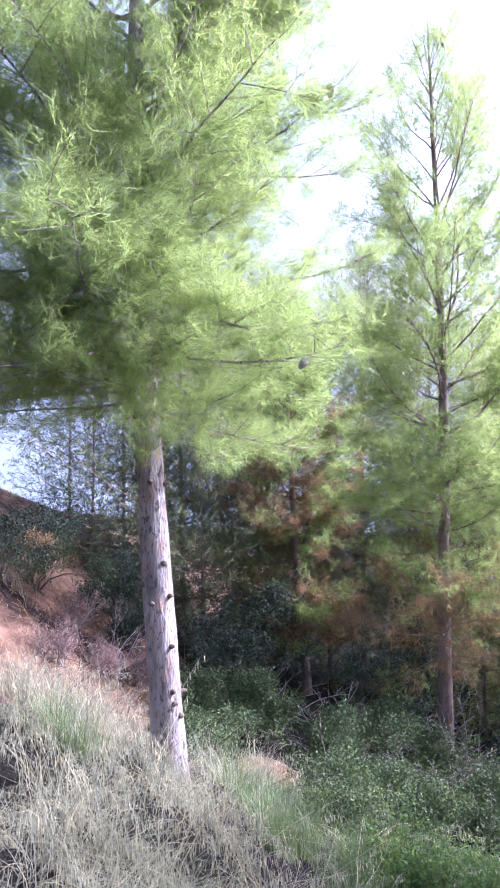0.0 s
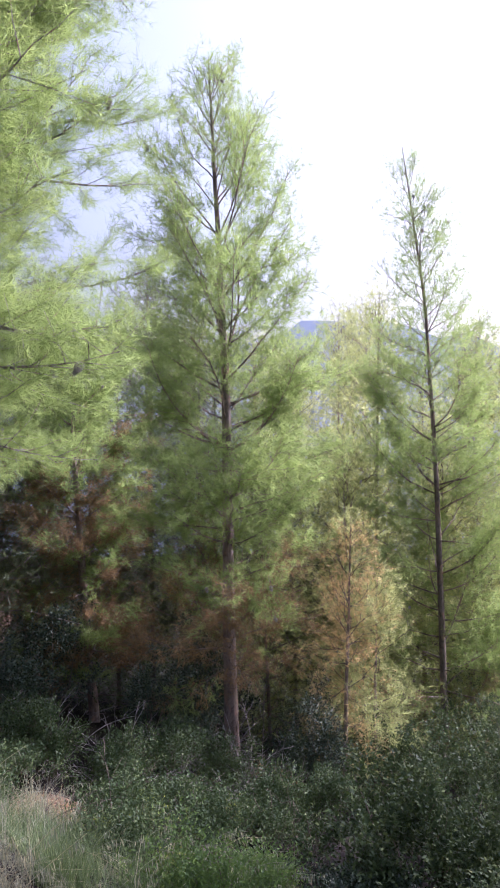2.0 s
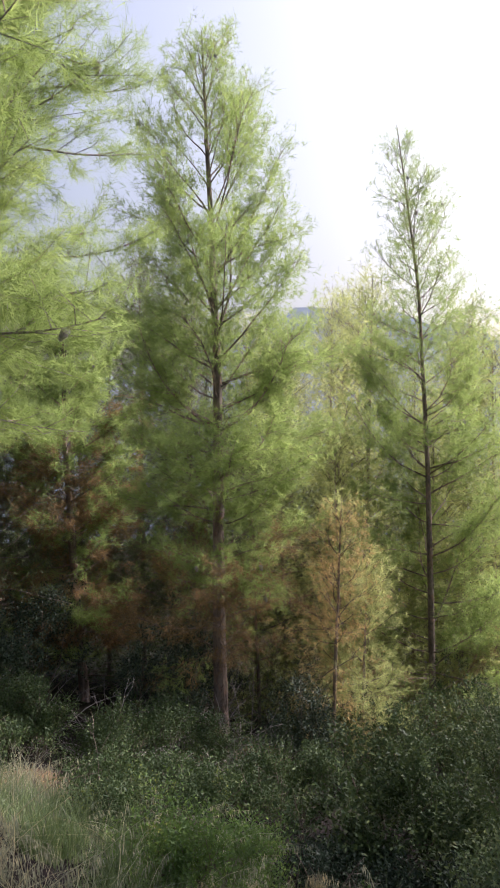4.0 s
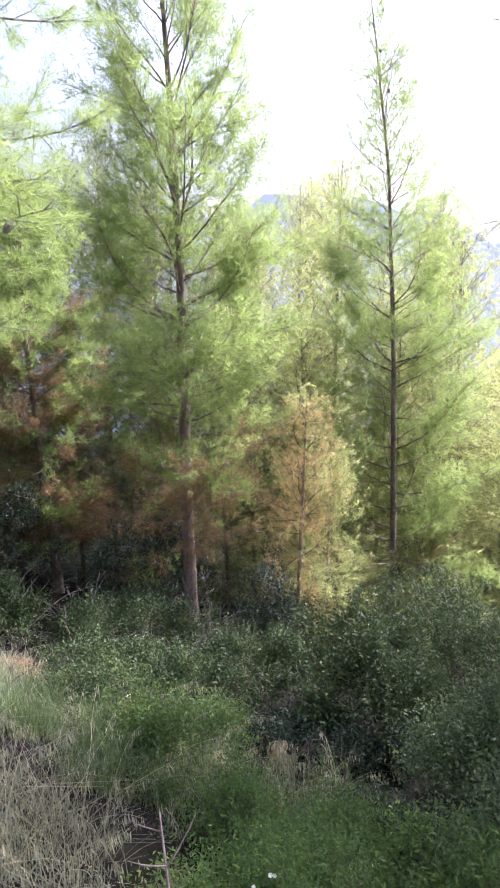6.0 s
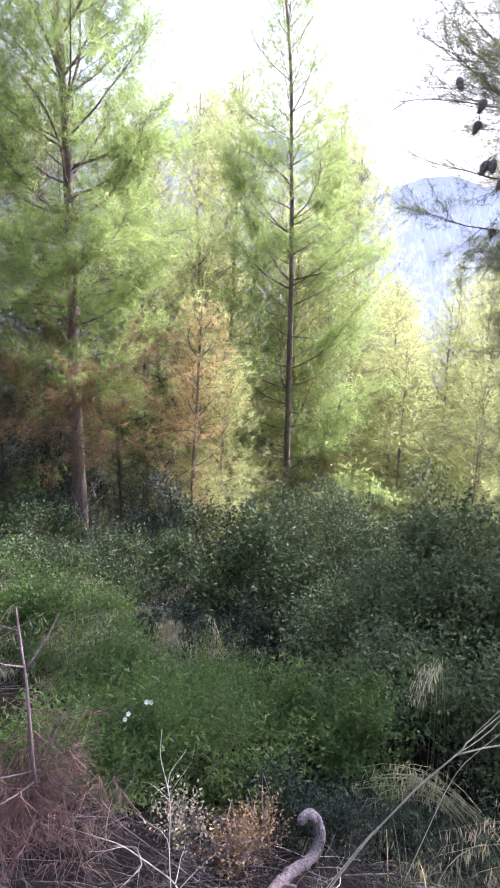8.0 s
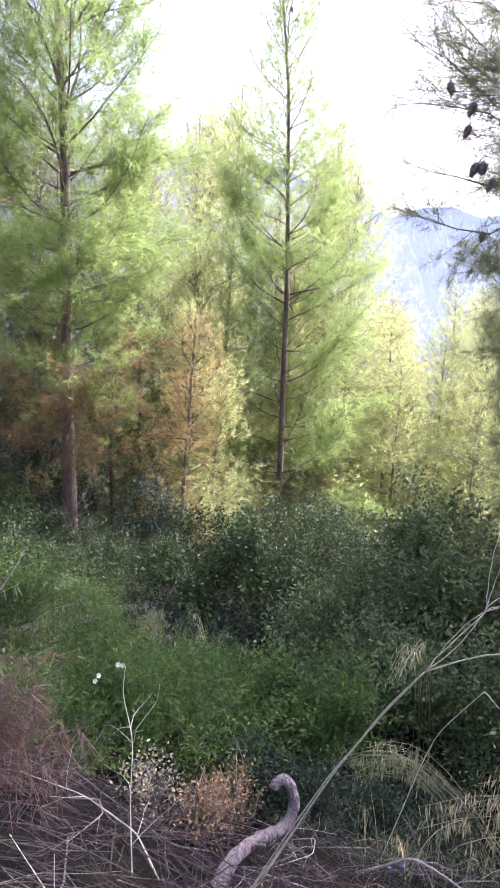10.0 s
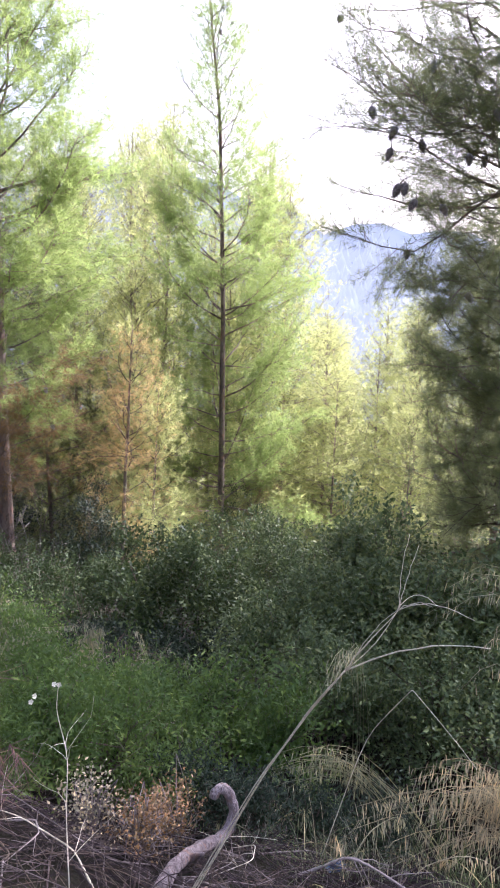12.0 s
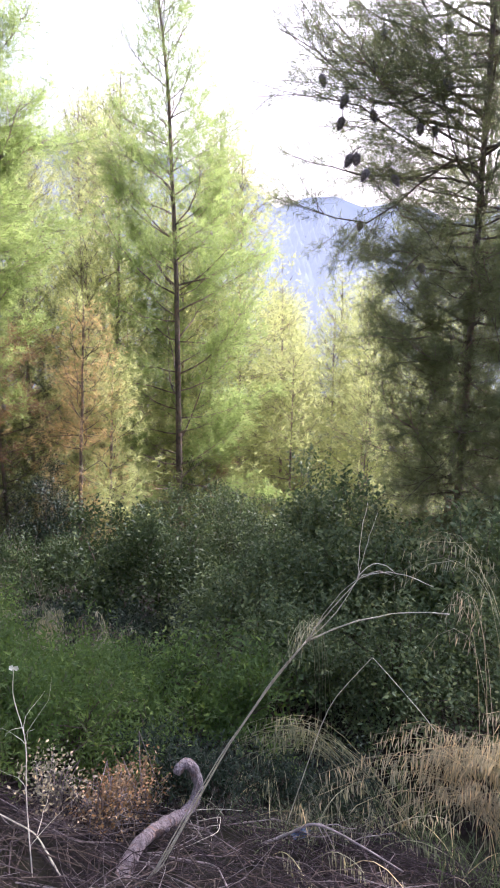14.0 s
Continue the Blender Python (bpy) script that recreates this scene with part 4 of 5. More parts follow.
for x, y, h in ((2.35, 8.1, 1.0), (2.95, 8.0, 0.9), (2.2, 8.9, 1.0), (3.1, 8.9, 0.9), (2.9, 9.0, 1.3), (1.4, 9.4, 1.1), (0.2, 8.4, 1.0), (1.0, 8.2, 0.9), (2.2, 4.9, 0.6), (2.6, 6.4, 0.7), (0.8, 6.0, 0.7), (1.4, 6.3, 0.7), (2.0, 7.4, 0.8), (0.2, 5.7, 0.6), (1.5, 3.75, 0.45), (2.1, 3.5, 0.5), (1.3, 4.7, 0.5), (2.0, 4.1, 0.5), (-1.6, 8.3, 0.8), (-1.6, 6.2, 0.5), (-2.0, 6.7, 0.55), (-1.3, 6.6, 0.5)):
    brush((x, y), 0.4, h, 16, "tangle of grey leafless twigs below the pines", DEADWOOD if y > 7 else TWIG)


for x, y, w, t in ((0.84, 2.03, 0.22, 0.07), (0.62, 2.0, 0.24, 0.08), (1.42, 2.12, 0.28, 0.14)):
    shrub("rockrose_bush", (x, y), (w, w, t), "low green rockrose bush above the bare soil", LEAF_GREEN, 620, (0.026, 0.008), per=8, stems=7, clump=0.08, open_=0.85, sprig=0.15)
# The shade beneath the golden grass is put into these near-black leaves
for x, y, w, t in ((1.62, 1.78, 0.24, 0.13), (1.85, 1.72, 0.26, 0.16), (1.52, 1.95, 0.26, 0.16), (2.05, 1.55, 0.22, 0.12)):
    shrub("low_plant", (x, y), (w, w, t), "low plant at the foot of the shrubs, leaves darkened as shade", LEAF_BLACK, int(2200 * w), (0.026, 0.006), stems=4, clump=0.12, open_=0.9, sprig=0.12, category="plant", group="low plants at the foot of the shrubs")


def flower(p):
    root = thing("rockrose_flower", p, "small white five-petalled flower on a rockrose bush", "flower", "white rockrose flowers")
    for i in range(5):
        a = 2 * math.pi * i / 5
        s = Soup()
        c, sn = math.cos(a), math.sin(a)
        s.add([(0, 0, 0), (0.011 * c - 0.007 * sn, 0.011 * sn + 0.007 * c, 0.004), (0.016 * c, 0.016 * sn, 0.003), (0.011 * c + 0.007 * sn, 0.011 * sn - 0.007 * c, 0.004)], t=[[0, 1, 2], [0, 2, 3]])
        part("petal", s.mesh("petal", PETAL), root)
    root.rotation_euler = (rng.uniform(0.8, 1.3), rng.uniform(-0.3, 0.3), rng.uniform(-0.7, 0.2))
    root.scale = (0.56, 0.56, 0.56)


for p in ((0.93, 2.02, -1.93), (0.942, 2.02, -1.914), (1.01, 2.03, -1.897), (1.026, 2.03, -1.903)):
    flower(p)

# ---- grass ----


def blades(roots, h, lean, width, seg=3):
    """Curved grass blades: (verts, quads)."""
    n = len(roots)
    a = rng.uniform(0, 2 * np.pi, n)
    out = np.stack([np.cos(a), np.sin(a), np.zeros(n)], 1)
    side = np.stack([-np.sin(a), np.cos(a), np.zeros(n)], 1)
    hh = (h * rng.uniform(0.5, 1.15, n))[:, None]
    ln = (lean * rng.uniform(0.2, 1.3, n))[:, None]
    rows = []
    for i in range(seg + 1):
        f = i / seg
        c = roots + np.array([0, 0, 1.0]) * hh * (f - 0.35 * ln * f * f) + out * hh * ln * f * f
        w = side * width * (1 - 0.85 * f) / 2
        rows += [c - w, c + w]
    v = np.stack(rows, 1).reshape(-1, 3)
    k = 2 * (seg + 1)
    b = np.arange(n)[:, None] * k
    q = np.concatenate([b + [2 * i, 2 * i + 1, 2 * i + 3, 2 * i + 2] for i in range(seg)])
    return v, q


def tussock(at, r, n, h, lean, label, mat, width=0.004, heads=0, head_mat=None, group="grass tussocks", droop=-1.7):
    """A clump of grass: blades, and drooping seed heads on thin stalks."""
    x, y = at
    base = np.array([x, y, gz(x, y)])
    root = thing("grass_tussock", base, label, "grass", group)
    p = rng.normal(0, r * 0.5, (n, 2))
    roots = np.stack([p[:, 0], p[:, 1], ground_z(p[:, 0] + x, p[:, 1] + y) - base[2] - 0.02], 1)
    v, q = blades(roots, h, lean, width)
    part("blade", mesh_of("blade", v, [q], mat), root, kind="stuff")
    if heads:
        s, lp, la = Soup(), [], []
        for i in range(heads):
            o = roots[int(rng.integers(n))]
            a = rng.uniform(0, 6.28)
            st = bend(o, (0.5 * math.cos(a), 0.5 * math.sin(a), 1), h * rng.uniform(1.0, 1.7), 7, droop, 0.35)
            tube(s, st, np.linspace(0.0018, 0.0009, 8), 3, caps_on=False)
            m = 30
            f = rng.uniform(3.2, 7, m)
            lp.append(np.stack([np.interp(f, np.arange(8), st[:, c]) for c in range(3)], 1) + rng.normal(0, 0.012, (m, 3)) * (1, 1, 0.4))
            la.append(np.array([0, 0, -1.0]) + rng.normal(0, 0.11, (m, 3)) + 0.2 * unit(st[-1] - st[-3]))
        culm = part("stalk", s.mesh("stalk", head_mat or mat), root, kind="stuff")
        v, t = leaves(np.concatenate(lp), np.concatenate(la), 0.055, 0.0048, 0.4)
        part("seed_head", mesh_of("seed_head", v, [t], head_mat or mat), culm, "drooping pale seed heads", "stuff")


rng = np.random.default_rng(11)
SPOT = np.random.default_rng(5)
DRY = "bleached dry grass tussock on the road shoulder"
for i in range(19):
    x, y = SPOT.uniform(-1.5, 0.02), SPOT.uniform(2.4, 4.2)
    tussock((x, y), 0.2, 150, 0.26, 1.3, DRY, GRASS_DRY, 0.004, 20, droop=-2.4)
for i in range(16):
    tussock((SPOT.uniform(-1.0, 0.6), SPOT.uniform(1.7, 4.6)), 0.24, 130, 0.16, 0.9, "short dry grass on the road shoulder", GRASS_DRY, 0.0035, 3)
for x, y in ((0.12, 2.55), (0.3, 2.85), (0.02, 2.95), (0.42, 3.1), (0.2, 3.3), (-0.35, 3.1), (-0.7, 3.3), (-1.05, 3.5), (-0.5, 3.7), (-0.15, 3.6), (-0.85, 2.9)):
    tussock((x, y), 0.12, 34, 0.5, 1.2, "tall grey grass with long arching blades", GRASS_DRY, 0.0042, 5, droop=-0.8)
for i in range(5):
    tussock((SPOT.uniform(-0.1, 0.7), SPOT.uniform(3.6, 4.6)), 0.14, 200, 0.42, 0.6, "fresh green grass tuft at the foot of the pine", GRASS_GREEN, 0.005)
for x, y in ((-1.15, 4.1), (-0.95, 3.9), (-0.05, 4.75), (0.15, 5.0), (0.3, 5.35), (0.0, 5.5), (-0.25, 5.8), (0.35, 5.75)):
    tussock((x, y), 0.14, 200, 0.35, 0.7, "fresh green grass tuft at the foot of the pine", GRASS_GREEN, 0.005)
for x, y in ((0.3, 2.5), (0.42, 2.75), (0.2, 2.9)):
    tussock((x, y), 0.16, 70, 0.32, 1.1, "tall grey dry grass tussock on the slope", GRASS_DRY, 0.0035, 7, droop=-0.9)
for x, y in ((1.6, 1.62), (1.75, 1.55), (1.9, 1.62), (1.82, 1.4), (2.02, 1.36), (1.66, 1.42)):
    tussock((x, y), 0.12, 30, 0.2, 1.3, "thin arching grass among dark low plants", GRASS_GREEN, 0.0024, 2, GRASS_PALE, droop=-2.0)
for x, y, h in ((1.75, 1.38, 0.24), (1.9, 1.45, 0.26), (2.2, 1.1, 0.28), (2.3, 1.35, 0.36), (2.05, 0.98, 0.28), (2.1, 1.75, 0.36), (2.5, 1.6, 0.4)):
    tussock((x, y), 0.15, 50, h, 0.9, "low green and dry grass on the slope", GRASS_GREEN if h > 0.27 else GRASS_DRY, 0.003, 4, GRASS_GOLD, droop=-2.2)


def drooping_grass(base, crest, tip, n, spread, label, mat, hang=0.05, wide=0.0052, per=30, start=0.4, vary=0.55):
    """Arching stalks from one root whose narrow spikelets hang down in a fringe."""
    base = np.array([base[0], base[1], gz(base[0], base[1]) - 0.02])
    root = thing("drooping_grass", base, label, "grass", "drooping grasses")
    c1, c2 = np.array(crest) - base, np.array(tip) - base
    s, lp, la = Soup(), [], []
    for i in range(n):
        o = rng.normal(0, spread, 3) * (1, 1, 0.45)
        p0, p1, p2 = rng.normal(0, 0.04, 3) * (1, 1, 0), c1 + o * 0.7, c2 + o + (c1 - c2) * rng.uniform(-0.25, vary)
        w = np.linspace(0, 1, 9)[:, None]
        st = p0 * (1 - w) ** 2 + 2 * p1 * w * (1 - w) + p2 * w ** 2
        tube(s, st, np.linspace(0.0016, 0.0007, 9), 3, caps_on=False)
        f = rng.uniform(start * 8, 8, per)
        lp.append(np.stack([np.interp(f, np.arange(9), st[:, c]) for c in range(3)], 1) + rng.normal(0, 0.014, (per, 3)) * (1, 1, 0.5))
        la.append(np.array([0, 0, -1.0]) + rng.normal(0, 0.17, (per, 3)) + rng.uniform(-0.05, 0.25) * unit(st[-1] - st[-3]))
    culm = part("stalk", s.mesh("stalk", mat), root, kind="stuff")
    v, t = leaves(np.concatenate(lp), np.concatenate(la), hang, wide, 0.5)
    part("seed_head", mesh_of("seed_head", v, [t], mat), culm, "narrow hanging seed heads", "stuff")


GOLDEN = "golden dry grass with a fringe of hanging seed heads"
drooping_grass((2.42, 1.02), (2.30, 1.12, -2.05), (1.98, 1.40, -2.32), 17, 0.10, GOLDEN, GRASS_GOLD, 0.058, 0.0040, 42)
drooping_grass((2.46, 0.98), (2.36, 1.02, -2.02), (2.12, 1.26, -2.28), 17, 0.10, GOLDEN, GRASS_GOLD, 0.058, 0.0040, 42)
drooping_grass((2.40, 0.95), (2.24, 1.06, -2.12), (1.98, 1.24, -2.36), 16, 0.09, GOLDEN, GRASS_GOLD, 0.058, 0.0040, 34)
drooping_grass((2.50, 0.95), (2.42, 0.98, -2.02), (2.24, 1.12, -2.26), 16, 0.10, GOLDEN, GRASS_GOLD, 0.058, 0.0040, 42)
drooping_grass((2.35, 1.45), (2.1, 1.66, -2.19), (1.74, 1.90, -2.44), 15, 0.035, "pale dry grass with a hanging fringe of seed heads", GRASS_PALE, 0.048, 0.0044, 14, 0.45)
drooping_grass((2.25, 1.55), (2.05, 1.68, -2.22), (1.84, 1.80, -2.43), 10, 0.035, "greenish dry grass with a hanging fringe of seed heads", GRASS_PALE, 0.048, 0.0044, 15, 0.45)
drooping_grass((2.75, 2.4), (2.55, 2.2, -1.94), (2.07, 1.86, -2.05), 7, 0.02, "tall grass with a few hanging spikelets", GRASS_PALE, 0.05, 0.0036, 16, 0.65, 0.1)
drooping_grass((2.62, 1.25), (2.52, 1.32, -1.58), (2.30, 1.42, -1.90), 4, 0.03, "tall brownish grass with hanging spikelets", GRASS_GOLD, 0.05, 0.0036, 22, 0.55)
drooping_grass((2.75, 1.15), (2.6, 1.27, -1.28), (2.31, 1.52, -1.68), 5, 0.03, "tall feathery grass arching over the shrubs", GRASS_PALE, 0.05, 0.0034, 24, 0.55)
for x, y, z in ((1.47, 4.12, -2.62), (1.84, 4.14, -2.66), (1.2, 4.4, -2.7)):
    drooping_grass((x, y), (x + 0.03, y - 0.05, z), (x + 0.12, y - 0.12, z - 0.3), 12, 0.06, "pale green grass tuft with hanging seed heads", GRASS_GOLD, 0.055, 0.006, 26)
drooping_grass((1.15, 3.5), (1.25, 3.45, -2.2), (1.4, 3.35, -2.5), 10, 0.05, "tuft of dry grass with hanging seed heads", GRASS_DRY)
drooping_grass((1.75, 3.55), (1.7, 3.5, -2.3), (1.55, 3.4, -2.62), 10, 0.05, "tuft of dry grass with hanging seed heads", GRASS_DRY)
for x, y in ((1.12, 3.98), (1.41, 4.38), (1.0, 3.77), (1.37, 3.96), (1.41, 4.64), (1.6, 3.55), (2.15, 3.3), (1.45, 2.95), (0.7, 3.7), (0.75, 4.8), (1.3, 5.4), (1.75, 3.75), (1.95, 3.6), (1.5, 4.2), (2.3, 3.9), (1.3, 4.6), (0.8, 4.4), (0.5, 5.0), (1.8, 5.2)):
    tussock((x, y), 0.18, 160, 0.45, 0.7, "mixed green and dry grass on the slope", GRASS_GREEN, 0.004, 14, GRASS_DRY)
for x, y in ((-0.2, 5.1), (-3.3, 9.0), (-2.9, 8.0), (-1.15, 4.75), (-1.45, 4.9), (-0.95, 5.15), (-1.7, 5.3), (-1.3, 5.5), (0.1, 6.2)):
    tussock((x, y), 0.3, 260, 0.4, 0.8, "dry grass on the earth bank", GRASS_DRY, 0.005, 6)

# fallen needles and broken twigs on the ground


def litter(n, xs, ys, length, width, label, mat, tilt=0.18):
    x, y = rng.uniform(*xs, n), rng.uniform(*ys, n)
    p = np.stack([x, y, ground_z(x, y) + 0.012], 1)
    a = rng.uniform(0, 2 * np.pi, n)
    d = unit(np.stack([np.cos(a), np.sin(a), rng.normal(0, tilt, n)], 1))
    w = np.stack([-np.sin(a), np.cos(a), np.zeros(n)], 1) * width / 2
    v = np.stack([p - w, p + w, p + d * rng.uniform(*length, n)[:, None]], 1).reshape(-1, 3)
    ob = new("fallen_needles", mesh_of("fallen_needles", v, [np.arange(3 * n).reshape(-1, 3)], mat))
    tagged(ob, label, "needle litter", kind="stuff")


litter(5000, (0.2, 2.0), (0.4, 2.2), (0.05, 0.16), 0.003, "fallen pine needles scattered on the ground", LITTER)
litter(5000, (-2.5, 3.2), (0.2, 7.0), (0.05, 0.16), 0.003, "fallen pine needles among the grass", LITTER)
litter(7000, (-4.5, -1.0), (4.7, 10.0), (0.06, 0.2), 0.008, "rusty fallen needles on the earth bank", NEEDLE_RUST, 0.4)
# Needle litter whose rusty colour adds to the painted sunlit patch
litter(900, (-0.1, 0.6), (6.3, 7.2), (0.06, 0.2), 0.007, "rusty fallen needles on a patch coloured as sunlit earth", NEEDLE_RUST, 0.4)


def stick_litter():
    """Thin dry sticks, criss-cross on the ground, too many to count."""
    s = Soup()
    for i in range(1300):
        x, y = rng.uniform(0.3, 2.3), rng.uniform(0.55, 1.95)
        a, l, curl = rng.uniform(0, 6.28), rng.uniform(0.06, 0.34), rng.uniform(-1.6, 1.6)
        pts = [(x + l * f * math.cos(a + curl * f), y + l * f * math.sin(a + curl * f)) for f in (0, 0.35, 0.7, 1)]
        h = np.cumsum([rng.uniform(0, 0.03), *rng.uniform(-0.015, 0.04, 3)])
        r = rng.uniform(0.0007, 0.0019)
        tube(s, [(u, w, gz(u, w) + max(0.004, k)) for (u, w), k in zip(pts, h)], [r, r * 0.9, r * 0.75, r * 0.4], 3)
    ob = new("dry_sticks", s.mesh("dry_sticks", STICKS))
    tagged(ob, "thin dry mauve-grey sticks strewn over the ground", "sticks", kind="stuff")


stick_litter()


def stick(name, pts, r, label, mat, forks=0, sides=6, category="branch", group="", taper=0.45):
    """A dry branch along points, tapering, with side twigs."""
    pts = np.array(pts, float)
    base = pts[0].copy()
    root = thing(name, base, label, category, group)
    L = np.linalg.norm(np.diff(pts, axis=0), axis=1).sum()
    src = np.linspace(0, 1, len(pts))
    tt = np.linspace(0, 1, 30)
    c = np.stack([np.interp(tt, src, pts[:, i]) for i in range(3)], 1) - base
    c[1:-1] = (c[:-2] + 2 * c[1:-1] + c[2:]) / 4
    c[1:-1] = (c[:-2] + 2 * c[1:-1] + c[2:]) / 4
    c[1:-1] += rng.normal(0, r * 0.06, (28, 3))
    rad = np.linspace(r, r * taper, 30)
    s = Soup()
    tube(s, c, rad, sides, 0.16)
    part("stem", s.mesh("stem", mat, True), root)
    for i in range(forks):
        j = int(rng.integers(6, 27))
        d = unit(c[j + 1] - c[j - 1])
        o = unit(np.cross(d, rng.normal(size=3)))
        s = Soup()
        l = L * rng.uniform(0.12, 0.3)
        tube(s, bend(c[j], d * 0.7 + o, l, 5, 0.0, 0.9), np.linspace(rad[j] * 0.6, rad[j] * 0.2, 6), 4)
        part("side_twig", s.mesh("side_twig", mat), root)
    return root


# the thick weathered branch whose hooked end stands up out of the litter
branch = stick("dead_branch", [(0.99, 1.27, -2.11), (1.07, 1.335, -2.085), (1.16, 1.415, -2.145), (1.25, 1.49, -2.215), (1.318, 1.54, -2.265), (1.372, 1.55, -2.272), (1.415, 1.56, -2.24), (1.416, 1.57, -2.19), (1.398, 1.58, -2.138), (1.370, 1.59, -2.132), (1.354, 1.59, -2.160)],
               0.0195, "thick weathered grey branch with a hooked end", OLDWOOD, 0, 10, taper=0.75)
for o, d, l in (((0.17, 0.145, -0.045), (0.4, -0.6, 0.5), 0.07), ((0.38, 0.28, -0.152), (0.9, 0.1, -0.2), 0.05)):
    s = Soup()
    tube(s, bend(o, d, l, 3, 0, 0.3), [0.013, 0.010, 0.007, 0.004], 6, 0.2)
    part("branch_stub", s.mesh("branch_stub", OLDWOOD), branch)
stick("dry_stalk", [(1.72, 1.5, gz(1.72, 1.5)), (1.8, 1.4, -2.0), (1.88, 1.3, -1.815), (1.885, 1.295, -1.815), (1.98, 1.18, -1.97), (2.02, 1.14, -2.04)], 0.0014, "thin dry grass stalk bent over sharply", PALEWOOD, 0, 5, "dry stalk", taper=0.6)
stick("fallen_branch", [(1.45, 1.48, -2.42), (1.55, 1.42, -2.40), (1.61, 1.38, -2.37), (1.69, 1.34, -2.335), (1.73, 1.28, -2.34), (1.75, 1.15, -2.33), (1.77, 1.04, -2.33)], 0.0055, "pale crooked dead branch lying over the grass", DEADWOOD, 6, 6, "branch", taper=0.5)
# the long pale stalk that leans over the slope
stalk = stick("dry_stalk", [(0.99, 1.25, -2.12), (1.03, 1.16, -2.0), (1.12, 1.02, -1.64), (1.165, 0.945, -1.48), (1.20, 0.885, -1.372)], 0.0017, "long bleached dry stalk forking at its end", PALEWOOD, 0, 7, "dry stalk", taper=0.9)
for dx, dz, wob in ((0.010, 0.003, 1.0), (-0.006, 0.005, -1.4)):
    s = Soup()
    c = np.array([(0.0, 0.0, 0.0), (0.04, -0.09, 0.12), (0.13, -0.23, 0.48), (0.175, -0.305, 0.64), (0.21, -0.365, 0.748)])
    w = np.linspace(0, 1, 24)
    c = np.stack([np.interp(w, np.linspace(0, 1, 5), c[:, i]) for i in range(3)], 1)
    gap_ = (1 - w) ** 0.7 * (1 + 0.6 * np.sin(w * 9 * wob))
    tube(s, c + np.stack([dx * gap_, 0 * w, dz * gap_], 1), np.linspace(0.0014, 0.0010, 24), 5, 0.1)
    part("straw", s.mesh("straw", PALEWOOD, True), stalk)
FORK, NODE = (1.20, 0.885, -1.372), (1.26, 0.82, -1.24)
for a, b, c, d, r in ((FORK, (1.215, 0.872, -1.33), (1.238, 0.838, -1.285), NODE, 0.0030), (FORK, (1.225, 0.866, -1.345), (1.25, 0.835, -1.29), NODE, 0.0022),
                      (FORK, (1.21, 0.865, -1.33), (1.225, 0.85, -1.28), NODE, 0.0020), (FORK, (1.235, 0.84, -1.335), (1.285, 0.755, -1.27), (1.32, 0.66, -1.262), 0.0032),
                      (NODE, (1.29, 0.80, -1.215), (1.30, 0.735, -1.205), (1.312, 0.69, -1.222), 0.0018), (NODE, (1.275, 0.815, -1.205), (1.295, 0.79, -1.195), (1.30, 0.765, -1.22), 0.0018),
                      (NODE, (1.268, 0.825, -1.20), (1.275, 0.835, -1.15), (1.30, 0.84, -1.105), 0.0013), (NODE, (1.275, 0.82, -1.20), (1.285, 0.82, -1.16), (1.305, 0.82, -1.12), 0.0012),
                      (NODE, (1.272, 0.81, -1.225), (1.285, 0.79, -1.215), (1.295, 0.77, -1.222), 0.0016)):
    s = Soup()
    ctl = np.array([a, b, c, d]) - np.array((0.99, 1.25, -2.12))
    w = np.linspace(0, 1, 10)[:, None]
    pts = ctl[0] * (1 - w) ** 3 + 3 * ctl[1] * w * (1 - w) ** 2 + 3 * ctl[2] * w ** 2 * (1 - w) + ctl[3] * w ** 3
    tube(s, pts + rng.normal(0, 0.0008, pts.shape), np.linspace(r * 0.5, r * 0.26, 10), 6, 0.1)
    part("ray", s.mesh("ray", PALEWOOD, True), stalk)
# upright thin twig
stick("dry_twig", [(0.8, 1.29, -2.05), (0.81, 1.33, -1.94), (0.82, 1.37, -1.85), (0.84, 1.41, -1.73), (0.82, 1.43, -1.62), (0.83, 1.44, -1.56)], 0.0017, "thin upright leafless twig", PALEWOOD, 7, 5, "twig")
# dead sapling with red needles


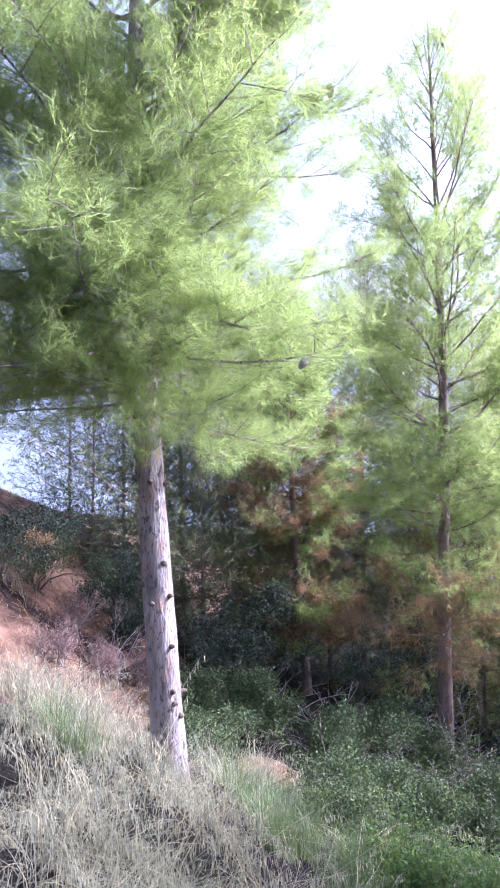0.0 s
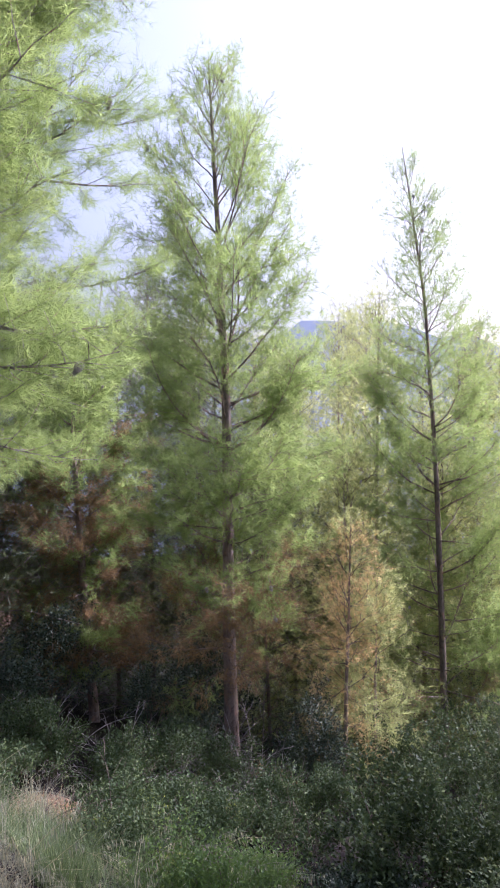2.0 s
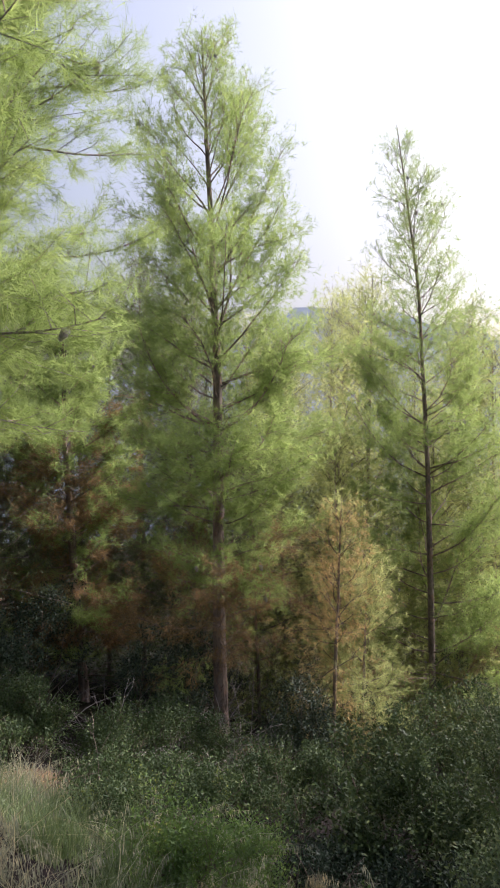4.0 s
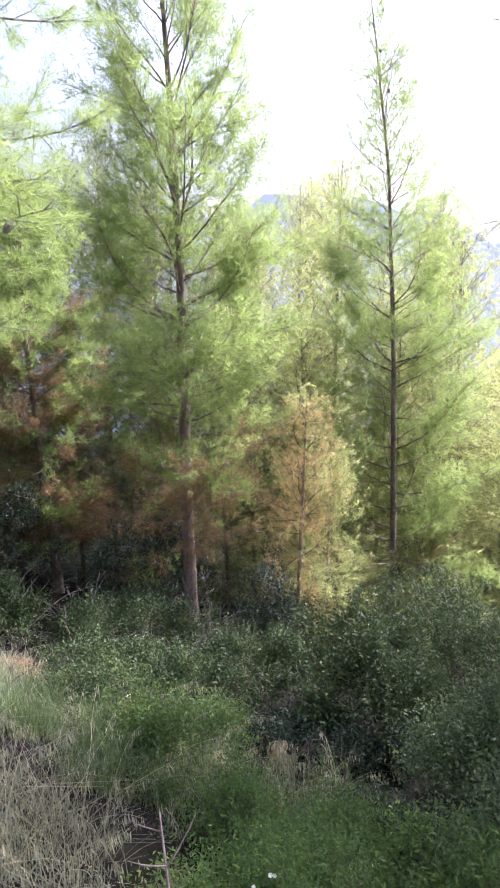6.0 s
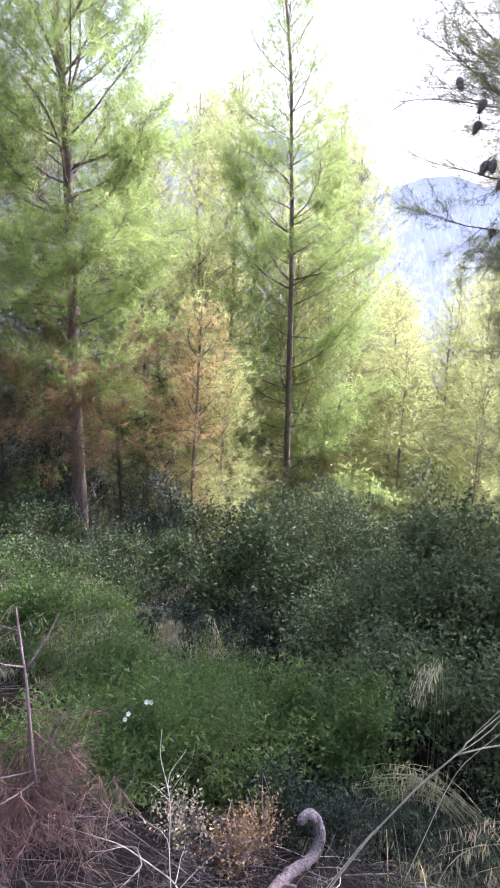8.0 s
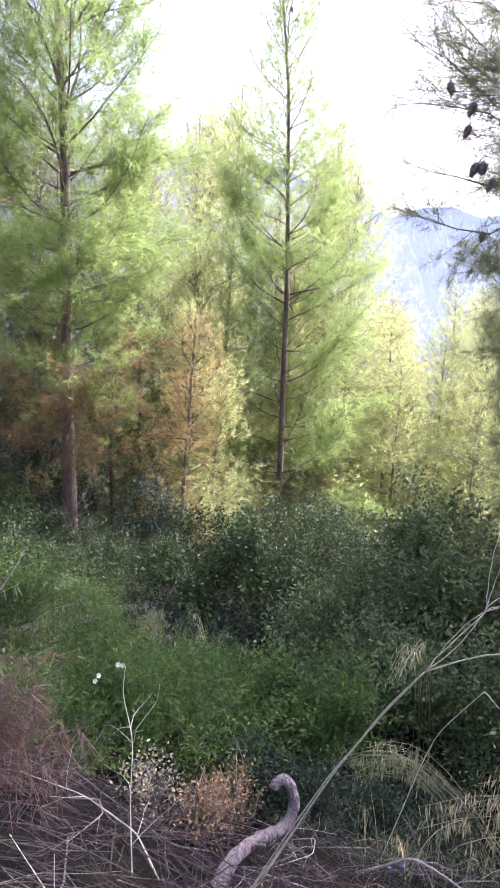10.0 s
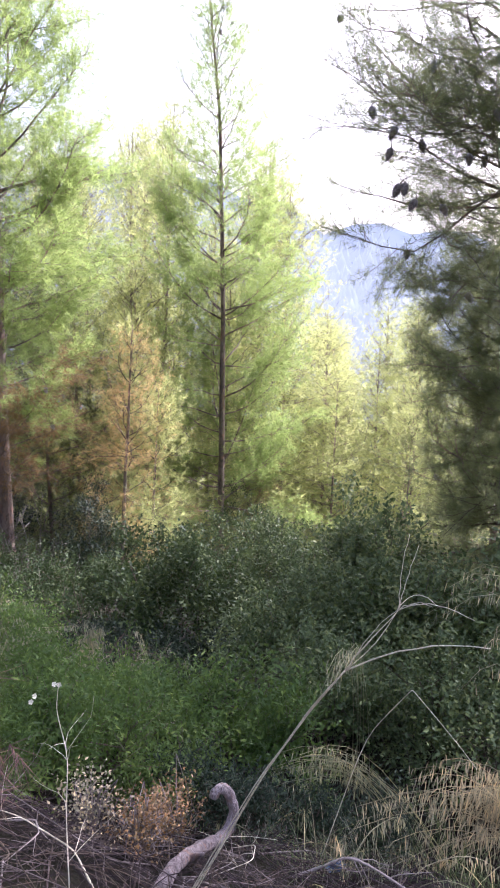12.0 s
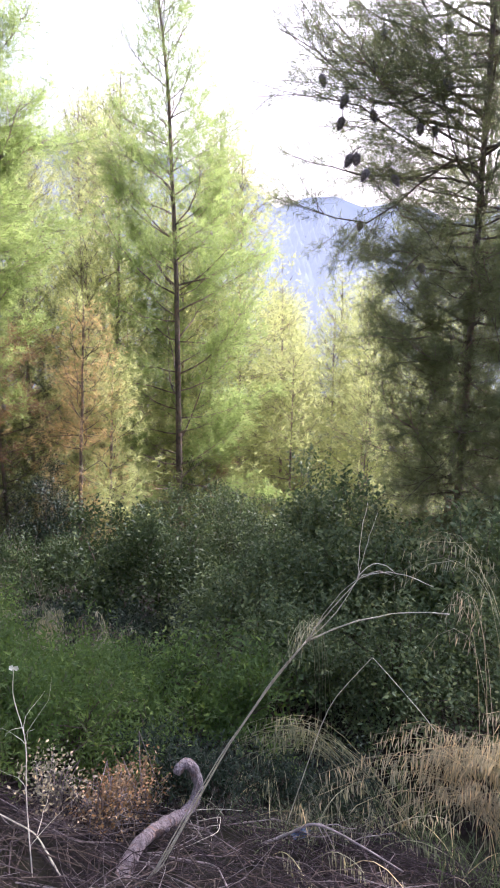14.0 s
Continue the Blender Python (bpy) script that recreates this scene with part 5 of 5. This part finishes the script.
def dead_sapling():
    b = np.array([0.58, 1.64, gz(0.58, 1.64) - 0.03])
    root = thing("dead_sapling", b, "dead young pine with bare stem and rusty needles", "dead tree")
    c = np.array([(0, 0, 0), (-0.01, 0.02, 0.22), (-0.01, 0.05, 0.42), (-0.02, 0.09, 0.62)])
    s = Soup()
    tube(s, c, [0.0062, 0.0052, 0.004, 0.0025], 7, 0.06)
    part("stem", s.mesh("stem", REDWOOD, True), root)
    pp, aa = [], []
    for z, az, l, e in ((0.20, 75, 0.16, 50), (0.20, 262, 0.20, 8), (0.17, 225, 0.24, 10), (0.46, 70, 0.16, 35), (0.47, 250, 0.14, 20), (0.13, 80, 0.15, 20), (0.56, 280, 0.1, 20), (0.1, 200, 0.26, 5), (0.08, 150, 0.22, 5), (0.06, 290, 0.28, 0), (0.09, 320, 0.28, 5), (0.12, 20, 0.22, 5)):
        p = np.array([np.interp(z, c[:, 2], c[:, i]) for i in range(3)])
        d = np.array([math.sin(radians(az)) * math.cos(radians(e)), math.cos(radians(az)) * math.cos(radians(e)), math.sin(radians(e))])
        br = bend(p, d, l, 6, 0.5, 0.2)
        s = Soup()
        tube(s, br, np.linspace(0.003, 0.0012, 7), 5)
        part("branch", s.mesh("branch", REDWOOD, True), root)
        if z < 0.22:
            for rep_ in range(3):
                pp.append(br[2:] + rng.normal(0, 0.05, (5, 3)) - (0, 0, 0.05)), aa.append(np.tile(d, (5, 1)) + rng.normal(0, 0.5, (5, 3)))
    v, t = needles(np.concatenate(pp), np.concatenate(aa), 28, 0.12, 0.002, (0.3, 1.5), 0.9)
    part("withered_needles", mesh_of("withered_needles", v, [t], NEEDLE_RED), root, "rusty red dead needles", "stuff")
    return root


dead_sapling()
for i in range(120):
    x, y = (SPOT.uniform(0.35, 1.95), SPOT.uniform(0.65, 1.8)) if i < 60 else (SPOT.uniform(0.6, 1.6), SPOT.uniform(1.0, 1.75))
    a, l, curl = SPOT.uniform(0, 6.28), SPOT.uniform(0.2, 0.65), SPOT.uniform(-2.2, 2.2)
    p = [(x + l * f * math.cos(a + curl * f), y + l * f * math.sin(a + curl * f)) for f in (0, 0.35, 0.7, 1)]
    h = [0.01, SPOT.uniform(0.02, 0.06), SPOT.uniform(0.02, 0.08), SPOT.uniform(0.0, 0.1)]
    stick("fallen_twig", [(u, w, gz(u, w) + k) for (u, w), k in zip(p, h)], SPOT.uniform(0.0008, 0.0026), "thin dry fallen twig on the litter", TWIG if i % 4 else DEADWOOD if i % 20 else PALEWOOD, int(SPOT.integers(2, 7)), 5, "twig", "fallen twigs")


def bottle(p):
    root = thing("plastic_bottle", p, "clear plastic bottle lying in the litter", "bottle")
    s = Soup()
    pr = [(0.0, 0.004), (0.002, 0.030), (0.02, 0.033), (0.06, 0.032), (0.065, 0.031), (0.07, 0.033), (0.12, 0.033), (0.15, 0.026), (0.175, 0.014), (0.185, 0.0105), (0.20, 0.0105)]
    tube(s, [(0, 0, z) for z, _ in pr], [r for _, r in pr], 20)
    part("body", s.mesh("body", CLEAR, True), root)
    s = Soup()
    th = np.linspace(0, 2 * np.pi, 20, endpoint=False)
    tube(s, [(0, 0, 0.190), (0, 0, 0.204)], [0.0125, 0.0125], 20)
    ring = part("neck_ring", s.mesh("neck_ring", RING, True), root, "pale blue neck ring")
    # The dark inside the neck is a solid dark-coloured disc
    s = Soup()
    tube(s, [(0, 0, 0.2035), (0, 0, 0.2045)], [0.0085, 0.0085], 16)
    part("mouth", s.mesh("mouth", BARK), ring, "dark disc as the shade inside the mouth")
    root.rotation_mode = "QUATERNION"
    root.rotation_quaternion = Vector((-0.33, -0.40, 0.79)).to_track_quat("Z", "Y")


bottle((1.14, 0.97, -2.06))


def scrap(p):
    n = 12
    x, y = np.meshgrid(np.linspace(-0.035, 0.035, n), np.linspace(-0.022, 0.022, n), indexing="ij")
    z = 0.008 * np.sin(x * 120 + y * 80) + 0.006 * np.sin(y * 190) + 0.012
    i, j = np.meshgrid(np.arange(n - 1), np.arange(n - 1), indexing="ij")
    q = np.stack([i * n + j, (i + 1) * n + j, (i + 1) * n + j + 1, i * n + j + 1], -1).reshape(-1, 4)
    ob = new("plastic_scrap", mesh_of("plastic_scrap", np.stack([x, y, z], -1).reshape(-1, 3), [q], PLASTIC_BLUE, True))
    ob.location = p
    tagged(ob, "crumpled dark blue plastic scrap in the grass", "litter")


scrap((1.72, 1.42, gz(1.72, 1.42) + 0.02))
